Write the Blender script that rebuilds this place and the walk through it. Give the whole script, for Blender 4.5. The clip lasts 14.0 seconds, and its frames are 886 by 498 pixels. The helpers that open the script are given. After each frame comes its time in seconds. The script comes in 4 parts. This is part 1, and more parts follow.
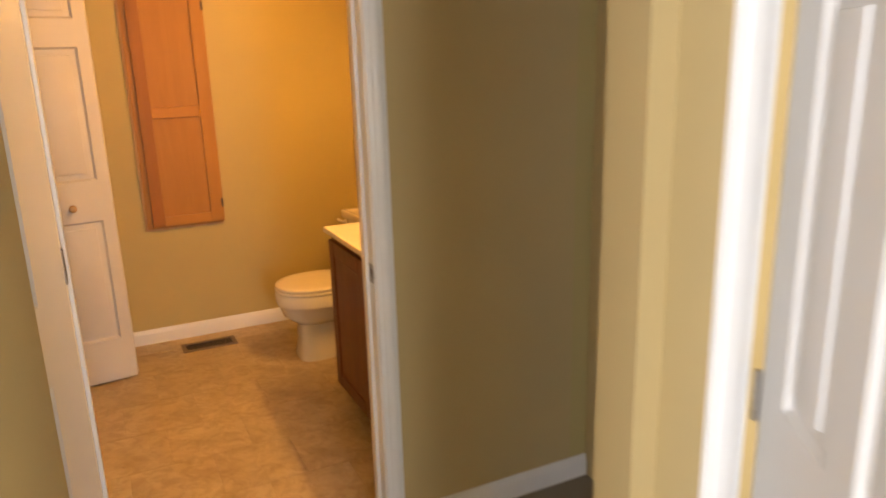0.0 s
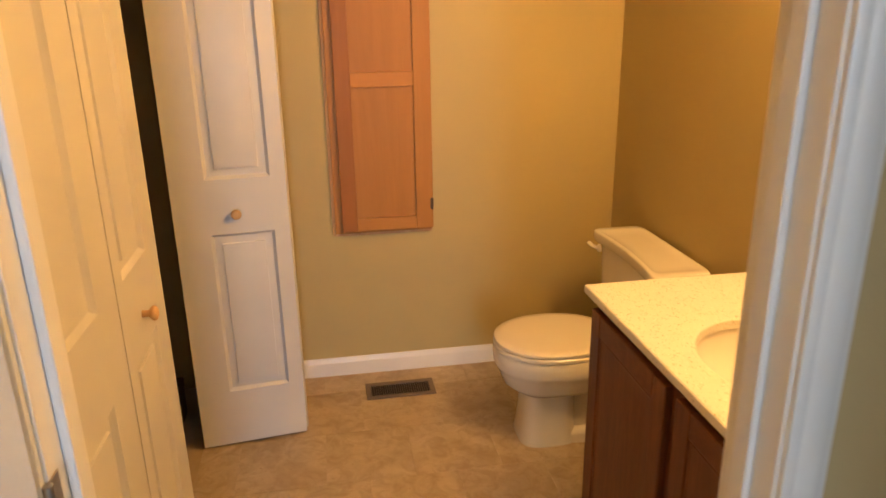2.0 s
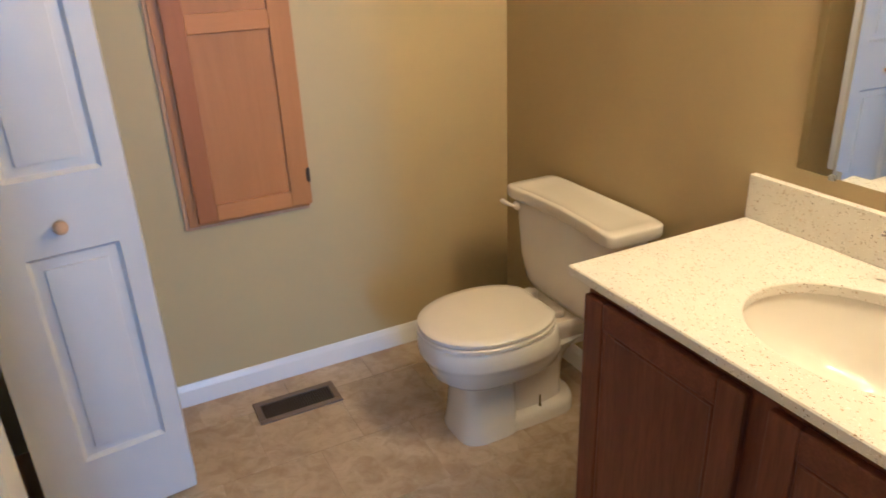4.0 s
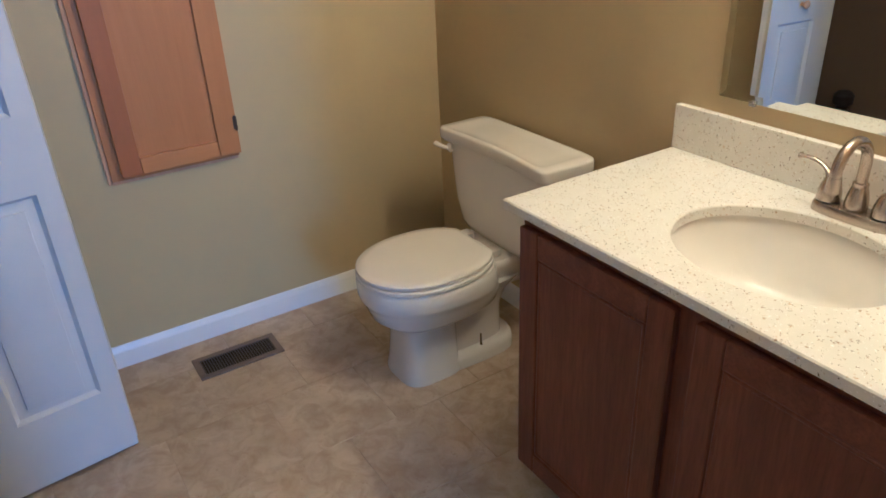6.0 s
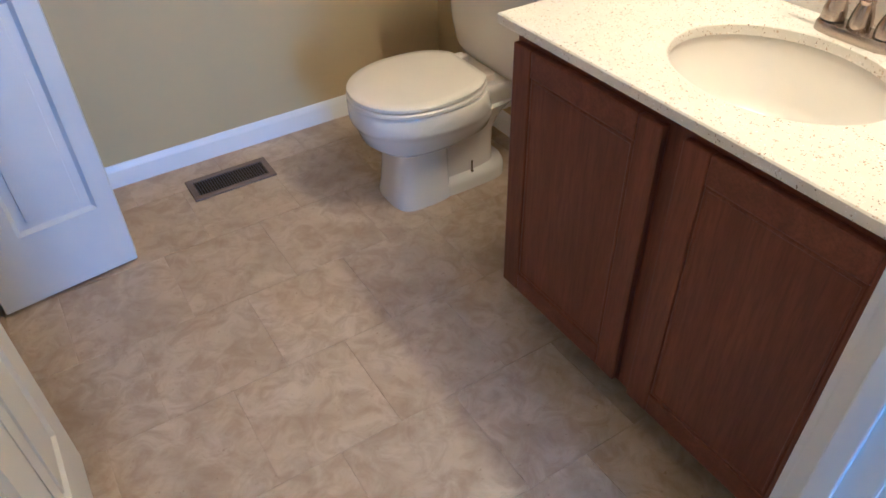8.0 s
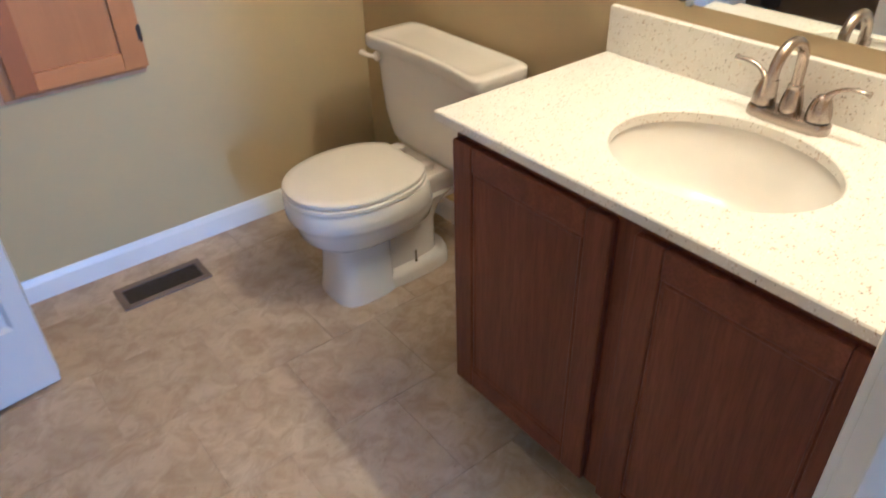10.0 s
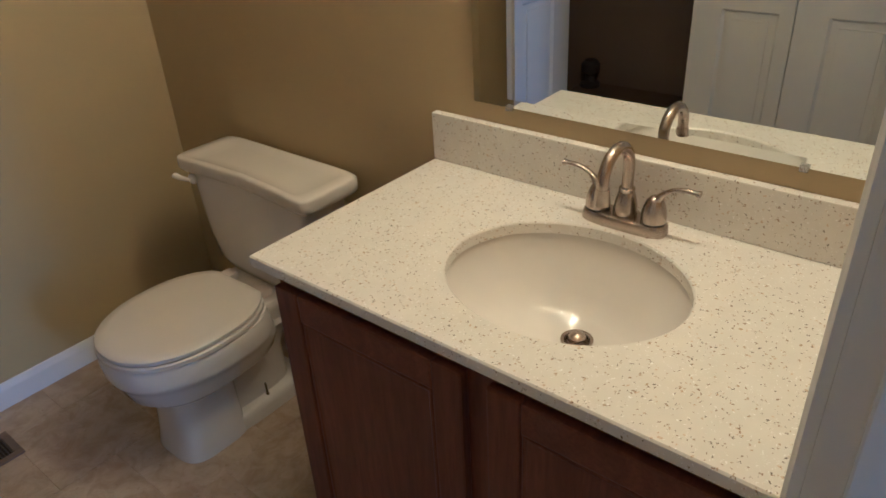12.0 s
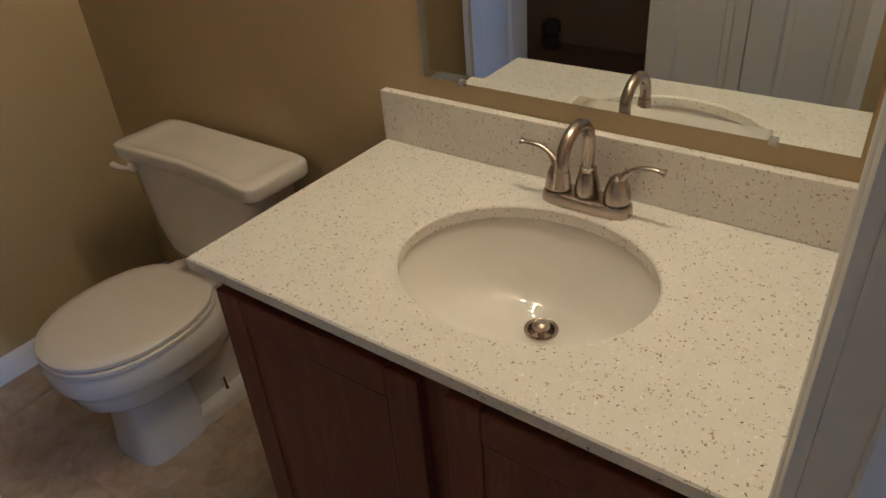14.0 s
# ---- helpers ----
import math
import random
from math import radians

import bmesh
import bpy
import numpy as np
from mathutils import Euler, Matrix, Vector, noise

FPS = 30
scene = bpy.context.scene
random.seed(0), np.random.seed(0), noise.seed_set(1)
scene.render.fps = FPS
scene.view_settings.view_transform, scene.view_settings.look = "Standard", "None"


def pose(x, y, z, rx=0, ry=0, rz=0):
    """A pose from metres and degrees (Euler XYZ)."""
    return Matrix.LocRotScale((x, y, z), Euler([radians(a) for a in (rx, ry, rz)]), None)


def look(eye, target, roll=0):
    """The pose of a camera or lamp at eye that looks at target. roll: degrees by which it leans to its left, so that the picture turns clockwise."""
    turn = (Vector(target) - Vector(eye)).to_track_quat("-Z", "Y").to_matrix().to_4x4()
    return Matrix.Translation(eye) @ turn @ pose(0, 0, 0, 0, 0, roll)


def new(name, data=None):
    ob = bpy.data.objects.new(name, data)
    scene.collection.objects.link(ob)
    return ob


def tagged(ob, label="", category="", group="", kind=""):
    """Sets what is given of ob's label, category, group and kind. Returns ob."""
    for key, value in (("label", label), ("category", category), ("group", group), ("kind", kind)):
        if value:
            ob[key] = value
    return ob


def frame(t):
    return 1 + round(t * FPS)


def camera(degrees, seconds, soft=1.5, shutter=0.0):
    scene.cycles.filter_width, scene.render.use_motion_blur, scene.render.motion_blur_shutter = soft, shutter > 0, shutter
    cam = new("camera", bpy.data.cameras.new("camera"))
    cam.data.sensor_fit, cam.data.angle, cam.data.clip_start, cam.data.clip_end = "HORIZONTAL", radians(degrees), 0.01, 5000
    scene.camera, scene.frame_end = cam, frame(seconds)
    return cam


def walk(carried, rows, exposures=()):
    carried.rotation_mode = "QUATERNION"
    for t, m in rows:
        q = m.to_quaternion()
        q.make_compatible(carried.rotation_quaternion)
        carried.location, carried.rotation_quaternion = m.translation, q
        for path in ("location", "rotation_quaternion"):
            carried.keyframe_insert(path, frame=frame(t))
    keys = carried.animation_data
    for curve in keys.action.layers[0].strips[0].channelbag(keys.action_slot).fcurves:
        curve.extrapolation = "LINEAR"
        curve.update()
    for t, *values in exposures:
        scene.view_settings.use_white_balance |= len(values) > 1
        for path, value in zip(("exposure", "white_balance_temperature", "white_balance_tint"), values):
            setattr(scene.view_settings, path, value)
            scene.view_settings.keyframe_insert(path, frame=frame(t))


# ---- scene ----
cam = camera(63.8, 14.0, soft=1.6, shutter=0.4)
PATH = [
    (0, (-1.414, -4.132, 1.511), (-0.574, -2.391, 0.998), -1.6),
    (0.5, (-1.347, -3.711, 1.503), (-0.664, -1.906, 0.979), -0.6),
    (1, (-1.296, -3.443, 1.529), (-0.772, -1.593, 0.979), -0.2),
    (1.5, (-1.229, -3.131, 1.527), (-0.851, -1.258, 0.936), -0.9),
    (2, (-1.23, -2.876, 1.53), (-0.924, -1.004, 0.896), -0.9),
    (2.5, (-1.225, -2.655, 1.5), (-0.951, -0.786, 0.841), -1.3),
    (3, (-1.234, -2.448, 1.492), (-0.894, -0.611, 0.78), -2.5),
    (3.5, (-1.378, -2.377, 1.489), (-0.783, -0.615, 0.753), -2.2),
    (4, (-1.427, -2.301, 1.486), (-0.619, -0.656, 0.684), -2.4),
    (4.2, (-1.431, -2.296, 1.473), (-0.567, -0.686, 0.661), -2.1),
    (6.3, (-1.428, -2.316, 1.449), (-0.503, -0.835, 0.473), -2.4),
    (6.5, (-1.416, -2.303, 1.469), (-0.52, -0.857, 0.419), -2.5),
    (7, (-1.435, -2.335, 1.441), (-0.58, -0.945, 0.283), -2.0),
    (7.2, (-1.442, -2.345, 1.424), (-0.603, -0.978, 0.23), -1.8),
    (9.3, (-1.442, -2.353, 1.408), (-0.65, -1.082, 0.082), -2.2),
    (9.5, (-1.428, -2.328, 1.425), (-0.596, -1.047, 0.134), -2.4),
    (10, (-1.394, -2.268, 1.422), (-0.396, -0.958, 0.288), -1.7),
    (10.5, (-1.374, -2.245, 1.463), (-0.233, -0.965, 0.426), -1.7),
    (11, (-1.346, -2.216, 1.458), (-0.09, -0.988, 0.493), -1.2),
    (11.5, (-1.29, -2.188, 1.465), (0.026, -1.021, 0.508), -1.7),
    (12, (-1.192, -2.163, 1.464), (0.122, -1.043, 0.468), -3.2),
    (12.5, (-1.148, -2.138, 1.475), (0.172, -1.095, 0.42), -3.9),
    (13, (-1.117, -2.133, 1.466), (0.198, -1.119, 0.379), -4.2),
    (13.5, (-1.099, -2.134, 1.461), (0.213, -1.123, 0.368), -4.5),
    (14, (-1.096, -2.129, 1.463), (0.213, -1.106, 0.377), -4.5),
]
EXPO = [(0.0, 0.78, 7700, 29), (0.5, 0.80, 7400, 29), (1.2, 0.80, 7100, 29), (1.8, 0.80, 6200, 25), (2.4, 0.80, 5400, 18), (3.2, 0.80, 4550, 14), (4.2, 0.86, 3640, 15), (6.5, 0.58, 3370, 14), (7.2, 0.72, 3360, 15), (9.3, 1.32, 3420, 16), (10.0, 1.07, 3400, 15), (10.8, 0.55, 3410, 15), (11.5, 0.15, 3450, 15), (12.5, -0.24, 3490, 15), (14.0, -0.42, 3510, 15)]
walk(cam, [(t, look(eye, target, roll)) for t, eye, target, roll in PATH], EXPO)

# ---- light ----
world = bpy.data.worlds.new("sky")
scene.world = world
world.use_nodes = True
wn = world.node_tree
sky = wn.nodes.new("ShaderNodeTexSky")
sky.sky_type, sky.sun_disc = "NISHITA", False
sky.sun_elevation, sky.sun_rotation = radians(35), radians(200)
wn.nodes["Background"].inputs["Strength"].default_value = 0.08
wn.links.new(sky.outputs["Color"], wn.nodes["Background"].inputs["Color"])

DAY_POWER = 43.0
SIDE_FILL_POWER = 152.0
GLOBE_GLOW = 228.0
WX0, WX1, WZ0, WZ1 = -1.50, -0.86, 0.82, 2.08  # end window
SY0, SY1 = -6.9, -4.9  # added side window for the hall fill


def area_lamp(name, m, sx, sy, power, colour):
    lamp = bpy.data.lights.new(name, "AREA")
    lamp.shape, lamp.size, lamp.size_y, lamp.energy, lamp.color = "RECTANGLE", sx, sy, power, colour
    ob = new(name, lamp)
    ob.matrix_world = m
    return ob


# daylight in the end window behind the walker; the side lamp is added fill
DAYLIGHT = (0.68, 0.87, 1.0)
area_lamp("window_daylight", pose((WX0 + WX1) / 2, -7.22, 1.45, 90, 0, 0), WX1 - WX0 - 0.04, 1.25, DAY_POWER, DAYLIGHT)
area_lamp("side_fill", pose(-3.22, (SY0 + SY1) / 2, 1.45, 90, 0, -90), SY1 - SY0 - 0.06, 1.25, SIDE_FILL_POWER, DAYLIGHT)


# ---- materials ----
def nodes_of(name):
    m = bpy.data.materials.new(name)
    m.use_nodes = True
    t = m.node_tree
    return m, t, t.nodes["Principled BSDF"]


def link(t, a, b):
    t.links.new(a, b)


def coords(t, scale=(1, 1, 1)):
    c = t.nodes.new("ShaderNodeTexCoord")
    mp = t.nodes.new("ShaderNodeMapping")
    mp.inputs["Scale"].default_value = scale
    link(t, c.outputs["Object"], mp.inputs["Vector"])
    return mp.outputs["Vector"]


def noise_tex(t, vec, scale, detail=4, rough=0.55, distort=0.0):
    n = t.nodes.new("ShaderNodeTexNoise")
    n.inputs["Scale"].default_value = scale
    n.inputs["Detail"].default_value = detail
    n.inputs["Roughness"].default_value = rough
    n.inputs["Distortion"].default_value = distort
    link(t, vec, n.inputs["Vector"])
    return n


def ramp(t, fac, stops):
    r = t.nodes.new("ShaderNodeValToRGB")
    el = r.color_ramp.elements
    el[0].position, el[0].color = stops[0][0], (*stops[0][1], 1)
    el[1].position, el[1].color = stops[-1][0], (*stops[-1][1], 1)
    for p, c in stops[1:-1]:
        e = el.new(p)
        e.color = (*c, 1)
    link(t, fac, r.inputs["Fac"])
    return r.outputs["Color"]


def mix(t, fac, a, b, mode="MIX"):
    n = t.nodes.new("ShaderNodeMix")
    n.data_type, n.blend_type = "RGBA", mode
    for sock, v in ((n.inputs[0], fac), (n.inputs[6], a), (n.inputs[7], b)):
        if isinstance(v, (int, float)):
            sock.default_value = v
        elif isinstance(v, tuple):
            sock.default_value = (*v, 1)
        else:
            link(t, v, sock)
    return n.outputs[2]


def bump(t, bsdf, height, strength, distance):
    b = t.nodes.new("ShaderNodeBump")
    b.inputs["Strength"].default_value = strength
    b.inputs["Distance"].default_value = distance
    link(t, height, b.inputs["Height"])
    link(t, b.outputs["Normal"], bsdf.inputs["Normal"])


def tone(c, k):
    return tuple(min(1.0, v * k) for v in c)


def paint(name, colour, rough, grain=180.0, relief=0.12, patch=2.5, spread=0.05, scuff=0.0):
    """Rolled or sprayed paint: fine stipple, slow drift in tone, faint scuffs."""
    m, t, b = nodes_of(name)
    v = coords(t)
    drift = noise_tex(t, v, patch, 3)
    col = ramp(t, drift.outputs["Fac"], [(0.3, tone(colour, 1 - spread)), (0.7, tone(colour, 1 + spread))])
    if scuff:
        s = noise_tex(t, coords(t, (1, 1, 0.35)), 14, 6, 0.7)
        f = ramp(t, s.outputs["Fac"], [(0.62, (0, 0, 0)), (0.75, (scuff, scuff, scuff))])
        col = mix(t, f, col, tone(colour, 0.72))
    link(t, col, b.inputs["Base Color"])
    stipple = noise_tex(t, v, grain, 3)
    bump(t, b, stipple.outputs["Fac"], relief, 0.002)
    rr = ramp(t, drift.outputs["Fac"], [(0.2, (rough - 0.04,) * 3), (0.8, (rough + 0.06,) * 3)])
    link(t, rr, b.inputs["Roughness"])
    return m


def wood(name, light, dark, rough, along="z", scale=1.0, pores=0.5):
    m, t, b = nodes_of(name)
    s = {"z": (9, 9, 0.7), "y": (9, 0.7, 9), "x": (0.7, 9, 9)}[along]
    v = coords(t, tuple(k * scale for k in s))
    broad = noise_tex(t, v, 1.6, 5, 0.6, 1.2)
    fine = noise_tex(t, v, 14, 4, 0.7, 0.2)
    col = ramp(t, broad.outputs["Fac"], [(0.3, dark), (0.5, tuple((p + q) / 2 for p, q in zip(light, dark))), (0.72, light)])
    f = ramp(t, fine.outputs["Fac"], [(0.35, (pores,) * 3), (0.6, (0, 0, 0))])
    col = mix(t, f, col, tone(dark, 0.6))
    link(t, col, b.inputs["Base Color"])
    b.inputs["Roughness"].default_value = rough
    b.inputs["Specular IOR Level"].default_value = 0.35
    bump(t, b, fine.outputs["Fac"], 0.12, 0.001)
    return m


def metal(name, colour, rough):
    m, t, b = nodes_of(name)
    b.inputs["Metallic"].default_value = 1.0
    v = coords(t, (1, 1, 6))
    n = noise_tex(t, v, 240, 3)
    link(t, ramp(t, n.outputs["Fac"], [(0.3, tone(colour, 0.95)), (0.7, colour)]), b.inputs["Base Color"])
    link(t, ramp(t, n.outputs["Fac"], [(0.3, (rough - 0.02,) * 3), (0.7, (rough + 0.03,) * 3)]), b.inputs["Roughness"])
    return m


def glazed(name, colour, rough, spread=0.02):
    m, t, b = nodes_of(name)
    n = noise_tex(t, coords(t), 9, 4)
    link(t, ramp(t, n.outputs["Fac"], [(0.35, tone(colour, 1 - spread)), (0.65, colour)]), b.inputs["Base Color"])
    link(t, ramp(t, n.outputs["Fac"], [(0.3, (rough,) * 3), (0.8, (rough + 0.06,) * 3)]), b.inputs["Roughness"])
    b.inputs["Coat Weight"].default_value = 0.3
    b.inputs["Coat Roughness"].default_value = 0.03
    return m


def quartz(name):
    """Cream engineered stone with tan, grey and dark chips of several sizes."""
    m, t, b = nodes_of(name)
    v = coords(t)
    cloud = noise_tex(t, v, 30, 3)
    col = ramp(t, cloud.outputs["Fac"], [(0.3, (0.74, 0.715, 0.645)), (0.7, (0.78, 0.755, 0.69))])
    for scale, share, size, tint in ((105, 0.88, 0.24, (0.42, 0.345, 0.23)), (140, 0.84, 0.26, (0.45, 0.37, 0.26)), (180, 0.86, 0.28, (0.25, 0.185, 0.115)), (210, 0.925, 0.29, (0.10, 0.078, 0.055)), (240, 0.80, 0.3, (0.86, 0.84, 0.79))):
        warp = noise_tex(t, v, scale * 0.9, 2)
        w = mix(t, 0.012, v, warp.outputs["Color"])
        vo = t.nodes.new("ShaderNodeTexVoronoi")
        vo.inputs["Scale"].default_value = scale
        link(t, w, vo.inputs["Vector"])
        sep = t.nodes.new("ShaderNodeSeparateColor")
        link(t, vo.outputs["Color"], sep.inputs["Color"])
        pick = t.nodes.new("ShaderNodeMath")
        pick.operation = "GREATER_THAN"
        pick.inputs[1].default_value = share
        link(t, sep.outputs["Red"], pick.inputs[0])
        near = t.nodes.new("ShaderNodeMath")
        near.operation = "LESS_THAN"
        near.inputs[1].default_value = size
        link(t, vo.outputs["Distance"], near.inputs[0])
        both = t.nodes.new("ShaderNodeMath")
        both.operation = "MULTIPLY"
        link(t, pick.outputs[0], both.inputs[0])
        link(t, near.outputs[0], both.inputs[1])
        shade = mix(t, sep.outputs["Green"], tint, tone(tint, 1.5))
        col = mix(t, both.outputs[0], col, shade)
    link(t, col, b.inputs["Base Color"])
    b.inputs["Roughness"].default_value = 0.24
    return m


def vinyl(name):
    """Travertine-look floor: blotches at two scales, veins, small pits, tone by piece."""
    m, t, b = nodes_of(name)
    v = coords(t)
    info = t.nodes.new("ShaderNodeObjectInfo")
    off = t.nodes.new("ShaderNodeVectorMath")
    off.operation = "MULTIPLY_ADD"
    off.inputs[1].default_value = (7.0, 3.0, 5.0)
    link(t, info.outputs["Random"], off.inputs[0])
    link(t, v, off.inputs[2])
    vec = off.outputs[0]
    big = noise_tex(t, vec, 5, 5, 0.6, 0.6)
    mid = noise_tex(t, vec, 15, 7, 0.68, 0.9)
    col = ramp(t, big.outputs["Fac"], [(0.28, (0.35, 0.275, 0.165)), (0.48, (0.47, 0.38, 0.245)), (0.72, (0.56, 0.47, 0.325))])
    stain = ramp(t, mid.outputs["Fac"], [(0.36, (0.62, 0.62, 0.62)), (0.57, (0, 0, 0))])
    col = mix(t, stain, col, (0.30, 0.22, 0.13))
    pits = noise_tex(t, vec, 70, 3, 0.6)
    f = ramp(t, pits.outputs["Fac"], [(0.66, (0, 0, 0)), (0.74, (0.5, 0.5, 0.5))])
    col = mix(t, f, col, (0.19, 0.125, 0.065))
    lift = ramp(t, info.outputs["Random"], [(0.0, (0.965, 0.965, 0.967)), (1.0, (1.02, 1.018, 1.012))])
    col = mix(t, 1.0, col, lift, "MULTIPLY")
    link(t, col, b.inputs["Base Color"])
    link(t, ramp(t, mid.outputs["Fac"], [(0.3, (0.34,) * 3), (0.7, (0.46,) * 3)]), b.inputs["Roughness"])
    bump(t, b, mid.outputs["Fac"], 0.12, 0.0015)
    return m


def glow(name, colour, strength):
    m, t, b = nodes_of(name)
    b.inputs["Base Color"].default_value = (0.9, 0.88, 0.82, 1)
    b.inputs["Emission Color"].default_value = (*colour, 1)
    b.inputs["Emission Strength"].default_value = strength
    return m


def mirror_glass(name):
    m, t, b = nodes_of(name)
    b.inputs["Metallic"].default_value = 1.0
    b.inputs["Base Color"].default_value = (0.86, 0.89, 0.87, 1)
    b.inputs["Roughness"].default_value = 0.0
    return m


def clear_plastic(name):
    m, t, b = nodes_of(name)
    b.inputs["Base Color"].default_value = (0.9, 0.9, 0.88, 1)
    b.inputs["Transmission Weight"].default_value = 0.8
    b.inputs["Roughness"].default_value = 0.15
    return m


def window_glass(name):
    m, t, b = nodes_of(name)
    b.inputs["Base Color"].default_value = (1, 1, 1, 1)
    b.inputs["Transmission Weight"].default_value = 1.0
    b.inputs["Roughness"].default_value = 0.0
    b.inputs["IOR"].default_value = 1.45
    return m


def carpet_mat(name):
    m, t, b = nodes_of(name)
    v = coords(t)
    n = noise_tex(t, v, 260, 4, 0.7)
    p = noise_tex(t, v, 6, 3)
    col = mix(t, p.outputs["Fac"], (0.30, 0.25, 0.18), (0.38, 0.32, 0.24))
    col = mix(t, n.outputs["Fac"], tone((0.30, 0.25, 0.18), 0.7), col)
    link(t, col, b.inputs["Base Color"])
    b.inputs["Roughness"].default_value = 0.95
    bump(t, b, n.outputs["Fac"], 0.7, 0.006)
    return m


WALL = paint("tan_wall_paint", (0.476, 0.390, 0.170), 0.60, 150, 0.22, 1.8, 0.035, 0.05)
HALLW = paint("hall_wall_paint", (0.500, 0.382, 0.190), 0.60, 150, 0.22, 1.8, 0.035, 0.05)
CEIL = paint("white_ceiling_paint", (0.72, 0.70, 0.66), 0.8, 90, 0.4, 2, 0.03)
TRIM = paint("white_trim_paint", (0.76, 0.755, 0.74), 0.34, 60, 0.05, 5, 0.025, 0.10)
DOORW = paint("white_door_paint", (0.62, 0.61, 0.585), 0.40, 220, 0.16, 3, 0.03, 0.05)
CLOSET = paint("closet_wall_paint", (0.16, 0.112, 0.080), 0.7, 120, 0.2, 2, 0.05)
MAPLE = wood("maple_stain", (0.43, 0.205, 0.041), (0.37, 0.168, 0.032), 0.50, "z", 0.8, 0.08)
MAPLE_D = wood("maple_stain_dark", (0.34, 0.140, 0.025), (0.30, 0.116, 0.020), 0.50, "z", 0.8, 0.08)
MAPLE_X = wood("maple_stain_rail", (0.47, 0.225, 0.046), (0.43, 0.195, 0.038), 0.50, "x", 0.8, 0.08)
PINE = wood("raw_pine_strip", (0.55, 0.36, 0.18), (0.42, 0.25, 0.11), 0.6, "z", 1.0, 0.15)
KNOBW = wood("birch_knob", (0.60, 0.40, 0.20), (0.48, 0.29, 0.13), 0.45, "x", 2.0, 0.1)
CHERRY = wood("cherry_oak", (0.200, 0.066, 0.020), (0.116, 0.035, 0.010), 0.42, "z", 1.2, 0.5)
CHERRY_Y = wood("cherry_oak_rail", (0.200, 0.066, 0.020), (0.116, 0.035, 0.010), 0.42, "y", 1.2, 0.5)
KICK = wood("dark_kick", (0.07, 0.03, 0.016), (0.035, 0.014, 0.008), 0.6, "y", 1.0, 0.5)
NICKEL = metal("brushed_nickel", (0.43, 0.375, 0.31), 0.25)
BRONZE = metal("aged_hinge_metal", (0.13, 0.10, 0.07), 0.45)
HINGE = metal("nickel_hinge", (0.42, 0.39, 0.35), 0.38)
CHINA = glazed("white_china", (0.76, 0.725, 0.645), 0.10)
SEATP = glazed("seat_plastic", (0.76, 0.715, 0.635), 0.22)
QUARTZ = quartz("speckled_quartz")
BOWLW = glazed("sink_china", (0.82, 0.79, 0.73), 0.05)
FLOORT = vinyl("travertine_vinyl")
JOINT = paint("joint_grout", (0.42, 0.335, 0.215), 0.8, 90, 0.2, 8, 0.12)
REG = paint("brown_register_enamel", (0.17, 0.125, 0.085), 0.45, 80, 0.05, 6, 0.08, 0.2)
REGD = paint("dark_register_slats", (0.075, 0.055, 0.04), 0.5, 80, 0.05)
# near-black that stands for shade in the register, latch and drain holes
HOLE_SHADE = paint("hole_shade", (0.02, 0.016, 0.012), 0.8)
MIRROR = mirror_glass("silvered_glass")
CLIP = clear_plastic("clear_clip")
GLASS = window_glass("pane_glass")
CARPET = carpet_mat("beige_carpet")
DARKOBJ = paint("near_black_matte", (0.03, 0.028, 0.03), 0.6, 60, 0.2)
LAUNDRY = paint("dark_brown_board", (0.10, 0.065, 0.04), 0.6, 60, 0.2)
GLOBE = glow("frosted_bulb_glow", (1.0, 0.548, 0.140), GLOBE_GLOW)


# ---- building helpers ----
def obj(name, bm, material, smooth=None):
    me = bpy.data.meshes.new(name)
    bmesh.ops.recalc_face_normals(bm, faces=bm.faces)
    bm.to_mesh(me)
    bm.free()
    me.materials.append(material)
    if smooth is not None:
        me.shade_smooth()
        me.set_sharp_from_angle(angle=radians(smooth))
    return new(name, me)


def part(name, bm, material, parent, label="", smooth=None, m=None):
    ob = obj(name, bm, material, smooth)
    ob.parent = parent
    if m is not None:
        ob.matrix_basis = m
    return tagged(ob, label)


def thing(name, m, label, category, group="", kind=""):
    return_ob = new(name)
    return_ob.matrix_basis = m
    return_ob.empty_display_size = 0.05
    return tagged(return_ob, label, category, group, kind)


def box(bm, x0, x1, y0, y1, z0, z1, bev=0.0, seg=2):
    r = bmesh.ops.create_cube(bm, size=1.0)
    vs = r["verts"]
    for v in vs:
        v.co = Vector(((x0 + x1) / 2 + v.co.x * (x1 - x0), (y0 + y1) / 2 + v.co.y * (y1 - y0), (z0 + z1) / 2 + v.co.z * (z1 - z0)))
    if bev:
        es = list({e for v in vs for e in v.link_edges})
        bmesh.ops.bevel(bm, geom=es, offset=bev, segments=seg, affect="EDGES", profile=0.6)
    return bm


def cube(*a, **k):
    return box(bmesh.new(), *a, **k)


def loft(bm, rings, cap0=True, cap1=True):
    rows = [[bm.verts.new(p) for p in ring] for ring in rings]
    n = len(rows[0])
    for a, b in zip(rows, rows[1:]):
        for i in range(n):
            bm.faces.new((a[i], a[(i + 1) % n], b[(i + 1) % n], b[i]))
    if cap0:
        bm.faces.new(rows[0][::-1])
    if cap1:
        bm.faces.new(rows[-1])
    return bm


